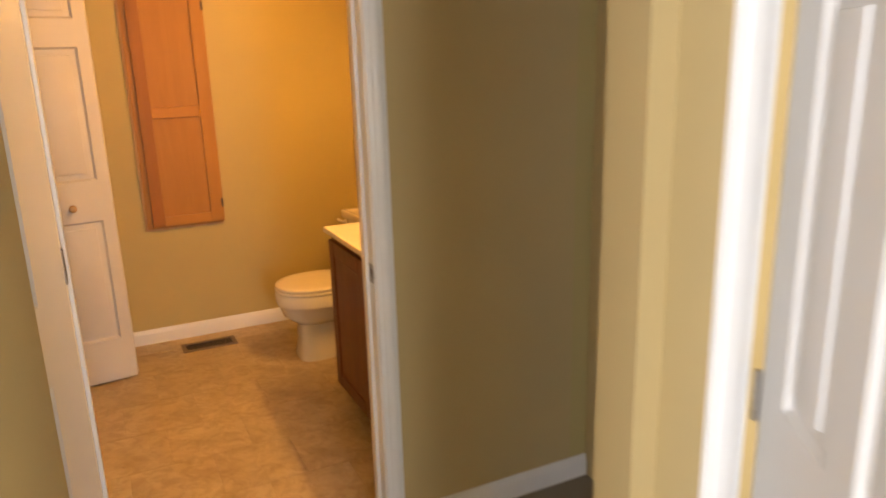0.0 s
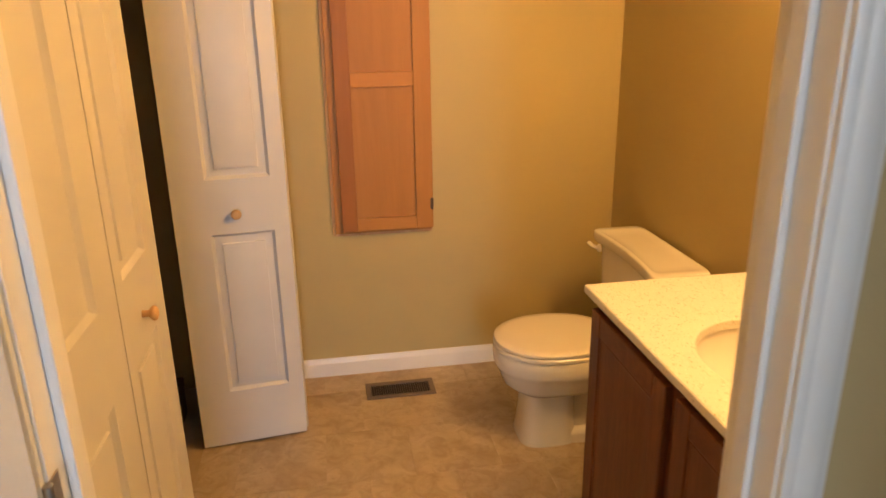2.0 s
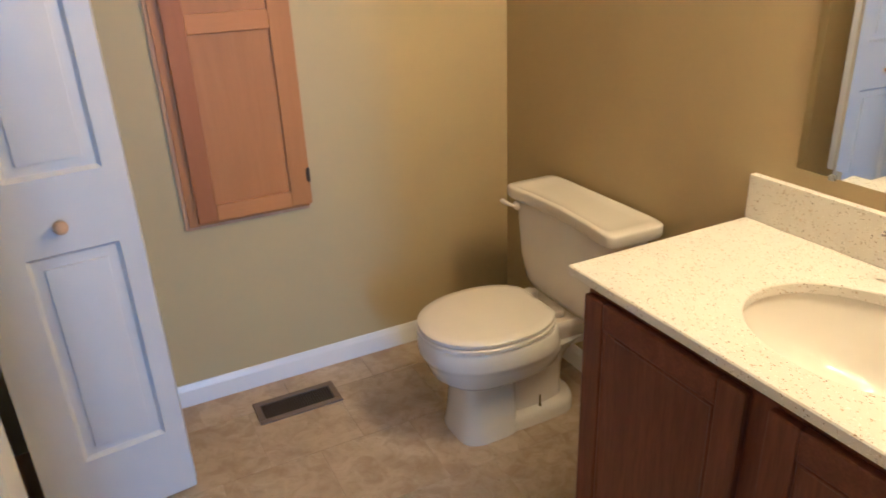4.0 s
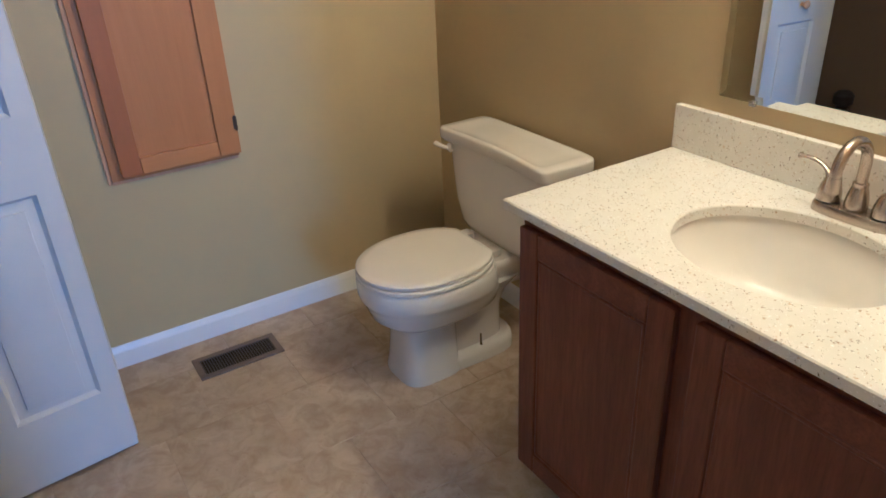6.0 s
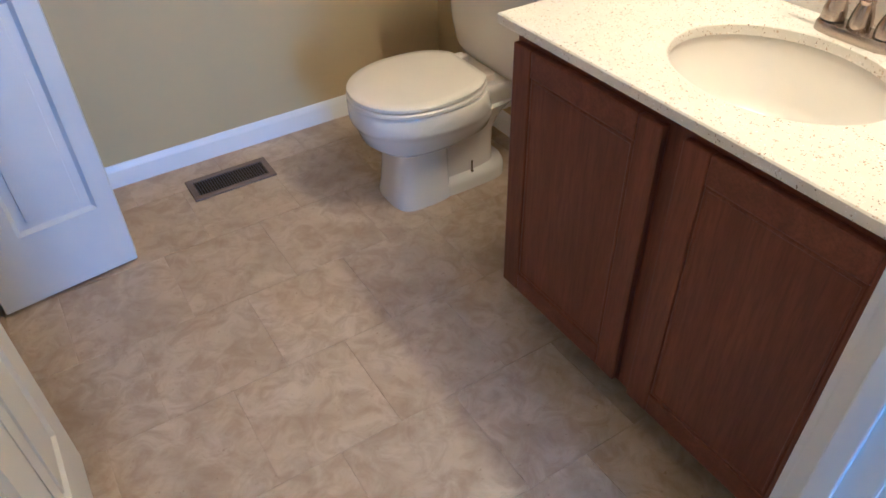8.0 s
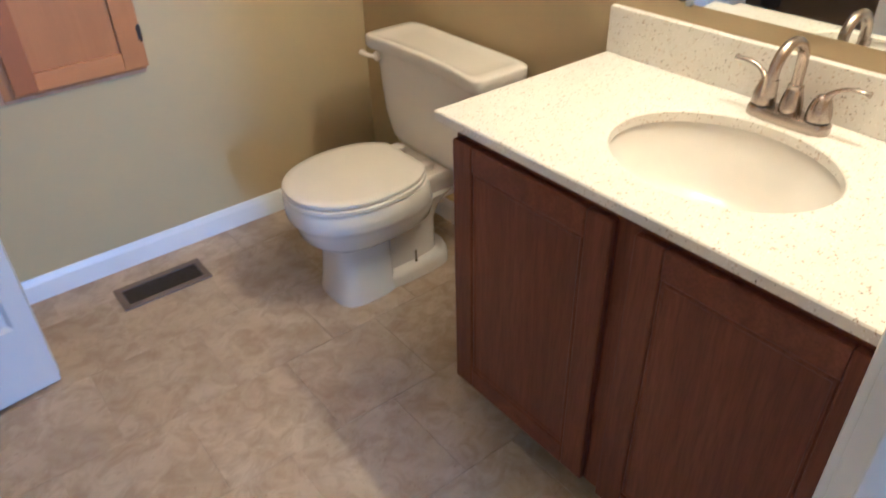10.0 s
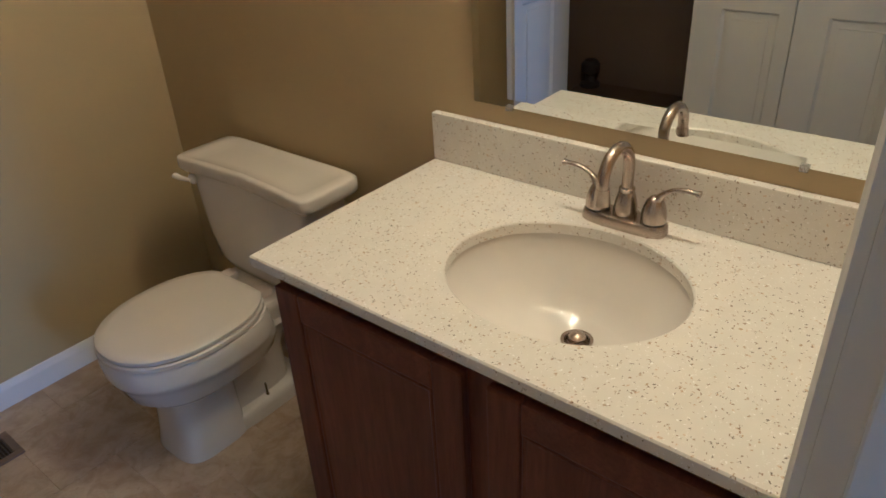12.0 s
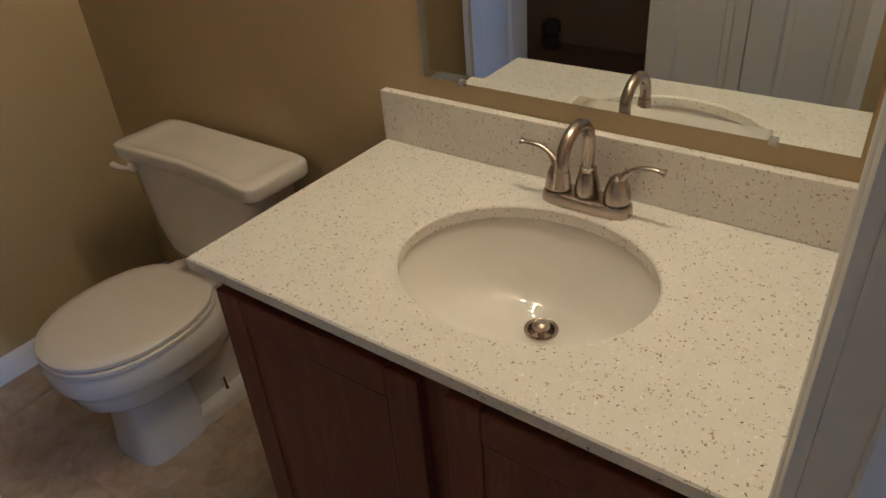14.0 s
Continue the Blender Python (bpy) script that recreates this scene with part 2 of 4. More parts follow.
def oval(z, cx, cy, front, back, hw, n=44, power=2.0, power_back=None):
    """A closed outline: reaches front towards -x, back towards +x, hw to both sides."""
    pts = []
    for i in range(n):
        a = 2 * math.pi * i / n
        c, s = math.cos(a), math.sin(a)
        e = 2.0 / ((power_back or power) if c > 0 else power)
        r = (back if c > 0 else front)
        pts.append((cx + math.copysign(abs(c) ** e, c) * r, cy + math.copysign(abs(s) ** e, s) * hw, z))
    return pts


def lathe(bm, prof, n=24, m=Matrix.Identity(4)):
    rings = [[m @ Vector((r * math.cos(2 * math.pi * i / n), r * math.sin(2 * math.pi * i / n), z)) for i in range(n)] for r, z in prof]
    return loft(bm, rings)


def tube(bm, pts, radii, n=14, flat=1.0):
    pts = [Vector(p) for p in pts]
    rings = []
    up = None
    for i, p in enumerate(pts):
        d = (pts[min(i + 1, len(pts) - 1)] - pts[max(i - 1, 0)]).normalized()
        if up is None:
            up = Vector((0, 0, 1)) if abs(d.z) < 0.9 else Vector((0, 1, 0))
        side = d.cross(up).normalized()
        up = side.cross(d).normalized()
        r = radii[i] if isinstance(radii, (list, tuple)) else radii
        rings.append([p + side * math.cos(2 * math.pi * k / n) * r + up * math.sin(2 * math.pi * k / n) * r * flat for k in range(n)])
    return loft(bm, rings)


def smooth_path(points, steps=6):
    pts = [Vector(p) for p in points]
    ext = [2 * pts[0] - pts[1]] + pts + [2 * pts[-1] - pts[-2]]
    out = []
    for i in range(1, len(ext) - 2):
        p0, p1, p2, p3 = ext[i - 1 : i + 3]
        for k in range(steps):
            u = k / steps
            out.append(0.5 * (2 * p1 + (p2 - p0) * u + (2 * p0 - 5 * p1 + 4 * p2 - p3) * u * u + (3 * p1 - p0 - 3 * p2 + p3) * u ** 3))
    return out + [pts[-1]]


def extrude_profile(bm, prof, a, b):
    """Sweep a profile of (out, z) from plan point a to b; out is to the left of the way."""
    a, b = Vector((*a, 0)), Vector((*b, 0))
    d = (b - a).normalized()
    side = Vector((-d.y, d.x, 0))
    return loft(bm, [[p + side * o + Vector((0, 0, z)) for o, z in prof] for p in (a, b)])


def rings_panel(bm, x0, x1, z0, z1, y, way, steps):
    """A moulded panel in the plane y: nested rectangles (inset, depth); way +1 sinks towards +y."""
    prev = None
    for inset, depth in steps:
        yy = y + way * depth
        cur = [bm.verts.new(p) for p in ((x0 + inset, yy, z0 + inset), (x1 - inset, yy, z0 + inset), (x1 - inset, yy, z1 - inset), (x0 + inset, yy, z1 - inset))]
        if prev:
            for i in range(4):
                bm.faces.new((prev[i], prev[(i + 1) % 4], cur[(i + 1) % 4], cur[i]))
        prev = cur
    bm.faces.new(prev)


MOULD = [(0.0, 0.0), (0.003, 0.004), (0.010, 0.0115), (0.015, 0.012), (0.034, 0.0085), (0.0355, 0.0030), (0.040, 0.0020)]


def slab_with_panels(w, h, thick, panels, parent, material):
    """A door leaf from (0,0,0) to (w, thick, h) with moulded panels on both faces, each its own mesh."""
    xs = sorted({0.0, w, *[p[0] for p in panels], *[p[1] for p in panels]})
    zs = sorted({0.0, h, *[p[2] for p in panels], *[p[3] for p in panels]})
    bm = bmesh.new()
    for y in (0.0, thick):
        for xa, xb in zip(xs, xs[1:]):
            for za, zb in zip(zs, zs[1:]):
                if any(p[0] <= xa and xb <= p[1] and p[2] <= za and zb <= p[3] for p in panels):
                    continue
                bm.faces.new([bm.verts.new(q) for q in ((xa, y, za), (xb, y, za), (xb, y, zb), (xa, y, zb))])
    for a, b in (((0, 0), (w, 0)), ((w, 0), (w, h)), ((w, h), (0, h)), ((0, h), (0, 0))):
        bm.faces.new([bm.verts.new(q) for q in ((a[0], 0, a[1]), (b[0], 0, b[1]), (b[0], thick, b[1]), (a[0], thick, a[1]))])
    bmesh.ops.remove_doubles(bm, verts=bm.verts, dist=0.0002)
    outer = [e for e in bm.edges if len(e.link_faces) == 2 and abs(e.link_faces[0].normal.dot(e.link_faces[1].normal)) < 0.5]
    bmesh.ops.bevel(bm, geom=outer, offset=0.0025, segments=2, affect="EDGES")
    body = part("slab", bm, material, parent, smooth=40)
    for p in panels:
        bm = bmesh.new()
        rings_panel(bm, *p, 0.0, 1, MOULD)
        rings_panel(bm, *p, thick, -1, MOULD)
        part("panel", bm, material, parent, smooth=25)
    return body


def knob_mesh(reach=0.034):
    bm = bmesh.new()
    turn = Matrix.Rotation(radians(90), 4, "X")
    lathe(bm, [(0.0, 0.0), (0.0085, 0.0), (0.0075, 0.008), (0.008, 0.014), (0.014, 0.019), (0.0175, 0.024), (0.0165, 0.030), (0.010, reach), (0.0, reach + 0.001)], 20, turn)
    return bm


def hinge_on(parent, m, h=0.089):
    bm = bmesh.new()
    box(bm, -0.0015, 0.0015, 0.0, 0.026, -h / 2, h / 2)
    plate = part("hinge", bm, HINGE, parent, "satin nickel butt hinge", m=m)
    for i in range(5):
        z = -h / 2 + h * i / 5
        bm = bmesh.new()
        lathe(bm, [(0.0, z + 0.0005), (0.0055, z + 0.0005), (0.0055, z + h / 5 - 0.0005), (0.0, z + h / 5 - 0.0005)], 12)
        part("knuckle", bm, HINGE, plate, smooth=40)
    return plate


def casing(parent, side_x, top_z, width, x_other, y, way, base=0.0):
    """Moulded door casing on a wall in plane y: two legs and a head; way is +1 or -1 along y, off the wall."""
    def leg(x_in, out):
        bm = bmesh.new()
        prof = [(0, 0), (0, 0.009), (0.006, 0.012), (0.014, 0.012), (0.018, 0.015), (0.034, 0.017), (0.044, 0.015), (0.050, 0.011), (width, 0.010), (width, 0)]
        loft(bm, [[(x_in + out * a, y + way * d, z) for a, d in prof] for z in (base, top_z)])
        part("casing_leg", bm, TRIM, parent, smooth=30)
    leg(side_x, 1 if side_x > x_other else -1)
    leg(x_other, -1 if side_x > x_other else 1)
    lo, hi = min(side_x, x_other) - width, max(side_x, x_other) + width
    bm = bmesh.new()
    prof = [(0, 0), (0, 0.009), (0.006, 0.012), (0.014, 0.012), (0.018, 0.015), (0.034, 0.017), (0.044, 0.015), (0.050, 0.011), (width, 0.010), (width, 0)]
    loft(bm, [[(x, y + way * d, top_z + a) for a, d in prof] for x in (lo, hi)])
    part("casing_head", bm, TRIM, parent, smooth=30)


# ---- the shell of the powder room and hall ----
H_CEIL = 2.44
WEST, SOUTH, SOUTH_OUT = -1.642, -2.122, -2.224
JAMB_L, JAMB_R, DOOR_H = -1.522, -0.722, 2.04
CL_FAR, CL_NEAR = -0.28, -1.868


def structure(name, bm, material, label, category, smooth=None):
    return tagged(obj(name, bm, material, smooth), label, category, kind="structure")


structure("wall_north", cube(-2.62, 0.12, 0.0, 0.12, 0, H_CEIL), WALL, "tan painted plaster wall behind the toilet", "wall")
structure("wall_east", cube(0.0, 0.12, SOUTH_OUT, 0.0, 0, H_CEIL), WALL, "tan painted wall behind vanity and mirror", "wall")
bm = bmesh.new()
box(bm, WEST - 0.11, WEST, CL_FAR, 0.0, 0, H_CEIL)
box(bm, WEST - 0.11, WEST, SOUTH, CL_NEAR, 0, H_CEIL)
box(bm, WEST - 0.11, WEST, CL_NEAR, CL_FAR, 2.05, H_CEIL)
structure("wall_west", bm, WALL, "tan painted wall with the wide closet opening", "wall")
bm = bmesh.new()
box(bm, -2.62, JAMB_L - 0.02, SOUTH_OUT, SOUTH, 0, H_CEIL)
box(bm, JAMB_R + 0.02, 0.0, SOUTH_OUT, SOUTH, 0, H_CEIL)
box(bm, JAMB_L - 0.02, JAMB_R + 0.02, SOUTH_OUT, SOUTH, DOOR_H + 0.02, H_CEIL)
structure("wall_south", bm, HALLW, "brownish tan painted wall with the doorway to the hall", "wall")
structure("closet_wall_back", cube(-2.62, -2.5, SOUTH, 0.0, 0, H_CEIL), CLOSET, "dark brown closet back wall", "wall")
structure("ceiling", cube(-3.32, 1.3, -7.5, 0.12, H_CEIL, H_CEIL + 0.1), CEIL, "flat white painted ceiling", "ceiling")

# hall behind the doorway
HALL_E = 0.07
HD_FAR, HD_NEAR = -2.415, -3.10
NEAR_X, NEAR_Y = -0.605, -3.39
structure("hall_floor", cube(-3.32, 1.3, -7.5, -2.162, -0.1, -0.002), CARPET, "beige cut-pile hall carpet", "floor")
# unseen side wall, opened for the added fill lamp
bm = bmesh.new()
box(bm, -3.32, -3.20, SY1, -2.993, 0, H_CEIL)
box(bm, -3.32, -3.20, -7.3, SY0, 0, H_CEIL)
box(bm, -3.32, -3.20, SY0, SY1, 0, WZ0)
box(bm, -3.32, -3.20, SY0, SY1, WZ1, H_CEIL)
structure("hall_wall_west", bm, HALLW, "brownish tan painted unseen hall wall with a window opening", "wall")
bm = bmesh.new()
box(bm, HALL_E, HALL_E + 0.11, HD_FAR, SOUTH_OUT, 0, H_CEIL)
box(bm, HALL_E, HALL_E + 0.11, -7.3, HD_NEAR, 0, H_CEIL)
box(bm, HALL_E, HALL_E + 0.11, HD_NEAR, HD_FAR, 2.06, H_CEIL)
structure("hall_wall_east", bm, HALLW, "brownish tan painted hall wall with another doorway", "wall")
structure("hall_wall_end", cube(-2.74, -2.62, -2.993, SOUTH_OUT, 0, H_CEIL), HALLW, "brownish tan painted wall behind the open door", "wall")
structure("hall_wall_corner", cube(-3.20, -1.523, -4.05, -2.993, 0, H_CEIL, bev=0.006), HALLW, "brownish tan painted outer corner of the narrow hall", "wall")
bm = bmesh.new()
box(bm, NEAR_X - 0.055, HALL_E, NEAR_Y + 0.10, NEAR_Y + 0.20, 0, H_CEIL)
box(bm, NEAR_X, NEAR_X + 0.071, NEAR_Y, NEAR_Y + 0.10, 0, H_CEIL)
box(bm, NEAR_X + 0.071, HALL_E, NEAR_Y, NEAR_Y + 0.10, 2.05, H_CEIL)
structure("hall_wall_return", bm, HALLW, "brownish tan painted return wall with a door beside the hall", "wall")
structure("linen_recess_wall", cube(HALL_E + 0.13, HALL_E + 0.25, -7.3, SOUTH, 0, H_CEIL), HALLW, "brownish tan wall at the back of the hall recess", "wall")
bm = bmesh.new()
box(bm, -3.32, WX0, -7.3, -7.2, 0, H_CEIL)
box(bm, WX1, 1.3, -7.3, -7.2, 0, H_CEIL)
box(bm, WX0, WX1, -7.3, -7.2, 0, WZ0)
box(bm, WX0, WX1, -7.3, -7.2, WZ1, H_CEIL)
structure("hall_wall_south", bm, HALLW, "brownish tan painted unseen hall wall with a window opening", "wall")


def hall_window(name, m, ww, wh, label):
    """A framed window with a middle rail and panes, its sill on the room side (+y)."""
    win = thing(name, m, label, "window", kind="structure")
    bm = bmesh.new()
    for x0, x1, z0, z1 in ((0, 0.04, 0, wh), (ww - 0.04, ww, 0, wh), (0.04, ww - 0.04, 0, 0.04), (0.04, ww - 0.04, wh - 0.04, wh), (0.04, ww - 0.04, wh / 2 - 0.02, wh / 2 + 0.02)):
        box(bm, x0, x1, 0.01, 0.05, z0, z1)
    part("window_frame", bm, TRIM, win)
    for z0, z1 in ((0.04, wh / 2 - 0.02), (wh / 2 + 0.02, wh - 0.04)):
        p = part("pane", cube(0.04, ww - 0.04, 0.028, 0.032, z0, z1), GLASS, win)
        p.visible_shadow = False
    part("window_sill", cube(-0.03, ww + 0.03, 0.09, 0.14, -0.03, 0.0, bev=0.004), TRIM, win)


hall_window("window_1", pose(WX0, -7.3, WZ0), WX1 - WX0, WZ1 - WZ0, "white framed hall window with clear panes")
# made-up window round the lamp that brightens the hall
hall_window("fill_window", pose(-3.32, SY1, WZ0, 0, 0, -90), SY1 - SY0, WZ1 - WZ0, "added unseen white framed window holding the hall fill light")

# floor under the tiles
structure("closet_floor", cube(-2.5, WEST - 0.11, SOUTH, 0.0, -0.1, -0.001), JOINT, "dark closet floor", "floor")

# baseboards
BASE = [(0, 0), (0.012, 0), (0.012, 0.058), (0.010, 0.067), (0.0075, 0.071), (0.0065, 0.079), (0.003, 0.084), (0, 0.084)]


def baseboard(a, b, label):
    structure("baseboard", extrude_profile(bmesh.new(), BASE, a, b), TRIM, label, "baseboard", 30)


baseboard((0.0, 0.0), (WEST, 0.0), "white moulded baseboard along the toilet wall")
baseboard((0.0, -1.207), (0.0, -0.012), "white moulded baseboard behind the toilet")
baseboard((WEST, -0.012), (WEST, CL_FAR + 0.06), "short white baseboard beside the closet")
bm = bmesh.new()
extrude_profile(bm, BASE, (HALL_E, SOUTH_OUT), (JAMB_R + 0.078, SOUTH_OUT))
structure("hall_baseboard", bm, TRIM, "white moulded hall baseboard beside the doorway", "baseboard", 30)

structure("shoe_strip", cube(-0.034, -0.0125, -1.2, -0.93, 0.0, 0.03, bev=0.004), KICK, "brown wooden shoe strip behind the toilet", "trim")

# entry doorway: jambs, stops, casing, strike
frame_1 = thing("door_frame", pose(0, 0, 0), "white painted door frame with moulded casing", "door frame", kind="structure")
part("jamb", cube(JAMB_L - 0.02, JAMB_L, SOUTH_OUT, SOUTH + 0.002, 0, DOOR_H, bev=0.002), TRIM, frame_1)
jamb_r = part("jamb", cube(JAMB_R, JAMB_R + 0.02, SOUTH_OUT, SOUTH + 0.002, 0, DOOR_H, bev=0.004), TRIM, frame_1)
part("jamb_head", cube(JAMB_L - 0.02, JAMB_R + 0.02, SOUTH_OUT, SOUTH, DOOR_H, DOOR_H + 0.02), TRIM, frame_1)
for x0, x1 in ((JAMB_L, JAMB_L + 0.011), (JAMB_R - 0.011, JAMB_R)):
    part("door_stop", cube(x0, x1, SOUTH_OUT + 0.042, SOUTH_OUT + 0.076, 0, DOOR_H, bev=0.003), TRIM, frame_1)
casing(frame_1, JAMB_R + 0.004, DOOR_H + 0.004, 0.057, JAMB_L - 0.004, SOUTH_OUT, -1)
casing(frame_1, JAMB_R + 0.003, DOOR_H + 0.004, 0.057, JAMB_L - 0.003, SOUTH + 0.002, 1)
bm = bmesh.new()
for a in ((-0.029, -0.014, 0.0, 0.03), (0.014, 0.029, 0.0, 0.03), (-0.014, 0.014, -0.007, 0.008), (-0.014, 0.014, 0.022, 0.03)):
    box(bm, JAMB_R - 0.002, JAMB_R, SOUTH_OUT + 0.006 + a[2], SOUTH_OUT + 0.006 + a[3], 0.902 + a[0], 0.902 + a[1])
strike = part("strike_plate", bm, HINGE, frame_1, "nickel strike plate")
# thin near-black patch painted as the shade in the latch hole
part("latch_hole_shade", cube(JAMB_R - 0.0008, JAMB_R, SOUTH_OUT + 0.014, SOUTH_OUT + 0.028, 0.888, 0.916), HOLE_SHADE, strike)

# entry door, swung out into the hall
door = thing("door_1", Matrix.Translation((JAMB_L + 0.001, SOUTH_OUT - 0.030, 0.012)) @ Matrix.Rotation(radians(-116), 4, "Z") @ Matrix.Translation((0, -0.035, 0)), "white six-panel door standing open into the hall", "door", kind="structure")
DW = 0.80
cols6 = ((0.125, 0.125 + 0.225), (DW - 0.125 - 0.225, DW - 0.125))
rows6 = ((0.20, 0.79), (0.985, 1.58), (1.70, 1.90))
slab_with_panels(DW, 2.02, 0.035, [(a, b, c, d) for a, b in cols6 for c, d in rows6], door, DOORW)
for z in (0.28, 1.05, 1.84):
    hinge_on(frame_1, pose(JAMB_L + 0.0006, SOUTH_OUT - 0.006, z, 0, 0, 0))
for sy, way in ((0.0, 1), (0.035, -1)):
    bm = bmesh.new()
    turn = Matrix.Translation((DW - 0.06, sy, 0.91)) @ Matrix.Rotation(radians(90 * way), 4, "X")
    lathe(bm, [(0.0, 0.0), (0.032, 0.0), (0.032, 0.006), (0.012, 0.010), (0.012, 0.03), (0.024, 0.038), (0.027, 0.05), (0.02, 0.06), (0.0, 0.062)], 24, turn)
    part("door_knob", bm, HINGE, door, "satin nickel door knob", 40)

# hall side doorway with its own white frame
frame_2 = thing("hall_door_frame", pose(HALL_E, HD_FAR, 0, 0, 0, -90), "white painted frame of the second hall doorway", "door frame", kind="structure")
hw = HD_FAR - HD_NEAR
part("jamb", cube(0.0, 0.02, 0.0, 0.11, 0, 2.04), TRIM, frame_2)
part("jamb", cube(hw - 0.02, hw, 0.0, 0.11, 0, 2.04), TRIM, frame_2)
part("jamb_head", cube(0.0, hw, 0.0, 0.11, 2.04, 2.06), TRIM, frame_2)
casing(frame_2, hw - 0.014, 2.046, 0.095, 0.014, 0.0, -1)


def hall_door(name, m, w, label, hinges):
    """A six-panel leaf with butt hinges along its first edge."""
    d = thing(name, m, label, "door", kind="structure")
    c = ((0.10, w / 2 - 0.045), (w / 2 + 0.045, w - 0.10))
    slab_with_panels(w, 2.02, 0.035, [(x0, x1, z0, z1) for x0, x1 in c for z0, z1 in rows6], d, DOORW)
    for z in hinges:
        hinge_on(d, pose(-0.003, -0.007, z))
    return d


hall_door("door_2", pose(HALL_E + 0.004, HD_FAR - 0.024, 0.012, 0, 0, -90), hw - 0.048, "white six-panel closet door, shut, in the hall", (0.40, 1.10, 1.80))

# nearer doorway on the same side of the hall
frame_4 = thing("near_door_frame", pose(NEAR_X, NEAR_Y, 0), "white painted frame of the near hall doorway", "door frame", kind="structure")
part("jamb", cube(0.072, 0.095, 0.0, 0.08, 0, 2.05), TRIM, frame_4)
bm = bmesh.new()
loft(bm, [[(a, -d, z) for a, d in ((0.001, 0), (0.001, 0.009), (0.008, 0.012), (0.018, 0.012), (0.022, 0.015), (0.046, 0.017), (0.060, 0.013), (0.066, 0.010), (0.078, 0.010), (0.078, 0))] for z in (0, 2.12)])
part("casing_leg", bm, TRIM, frame_4, smooth=30)
hall_door("door_3", pose(NEAR_X + 0.104, NEAR_Y - 0.018, 0.012, 0, 0, -124), 0.60, "white six-panel hall door standing open", (0.25, 0.96, 1.80))

# closet casing
frame_3 = thing("closet_frame", pose(WEST, CL_NEAR, 0, 0, 0, 90), "white painted casing round the closet opening", "door frame", kind="structure")
cw = CL_FAR - CL_NEAR
part("jamb", cube(0.0, 0.018, 0.0, 0.11, 0, 2.03), TRIM, frame_3)
part("jamb", cube(cw - 0.018, cw, 0.0, 0.11, 0, 2.03), TRIM, frame_3)
part("jamb_head", cube(0.0, cw, 0.0, 0.11, 2.03, 2.05), TRIM, frame_3)
part("track", cube(0.018, cw - 0.018, 0.03, 0.055, 2.008, 2.03), HINGE, frame_3, "bifold door track")
casing(frame_3, cw - 0.012, 2.036, 0.052, 0.012, 0.0, -1)


# ---- bifold doors ----
LEAF_W, LEAF_H, LEAF_T = 0.376, 1.985, 0.033
LEAF_ROWS = ((0.215, 0.810), (1.000, 1.600), (1.720, 1.868))


def leaf(parent, plan_a, plan_b, wide_first, knob=0.0):
    """A moulded leaf whose front bottom edge runs from plan point a to b (front to the right of the way)."""
    ang = math.atan2(plan_b[1] - plan_a[1], plan_b[0] - plan_a[0])
    m = Matrix.Translation((*plan_a, 0.012)) @ Matrix.Rotation(ang, 4, "Z")
    p0 = 0.112 if wide_first else 0.052
    panels = [(p0, p0 + 0.212, c, d) for c, d in LEAF_ROWS]
    group = new("leaf")
    group.parent, group.matrix_basis = parent, m
    body = slab_with_panels(LEAF_W, LEAF_H, LEAF_T, panels, group, DOORW)
    if knob:
        part("knob", knob_mesh(), KNOBW, group, "small round natural wood knob", 50, pose(p0 + knob, 0.0, 0.882))
    return group


far = thing("bifold_door", pose(0, 0, 0), "white moulded bifold closet door folded open beside the toilet wall", "bifold door", "closet doors")
leaf(far, (-1.744, -0.497), (-1.371, -0.450), True, 0.090)
leaf(far, (-1.366, -0.412), (-1.722, -0.305), True)
near = thing("bifold_door", pose(0, 0, 0), "white moulded bifold closet door nearly closed, with wooden knob", "bifold door", "closet doors")
leaf(near, (-1.660, -1.470), (-1.663, -1.094), False, 0.108)
leaf(near, (-1.668, -1.850), (-1.661, -1.474), False)

# inside the closet
plat = thing("closet_platform", pose(-2.15, -1.15, 0), "low dark brown board platform inside the closet", "platform")
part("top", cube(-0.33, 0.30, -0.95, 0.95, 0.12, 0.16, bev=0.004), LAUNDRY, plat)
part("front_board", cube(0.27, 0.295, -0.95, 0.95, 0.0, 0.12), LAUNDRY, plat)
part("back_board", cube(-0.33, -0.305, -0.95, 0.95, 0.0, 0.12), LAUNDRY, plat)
bm = bmesh.new()
lathe(bm, [(0.0, 0.0), (0.055, 0.0), (0.055, 0.02), (0.03, 0.03), (0.03, 0.07), (0.05, 0.085), (0.052, 0.13), (0.035, 0.15), (0.0, 0.152)], 24)
cap = tagged(obj("pipe_cap", bm, DARKOBJ, 40), "dark round pipe cap standing on the closet platform", "pipe cap")
cap.matrix_basis = pose(-2.40, -0.27, 0.16)


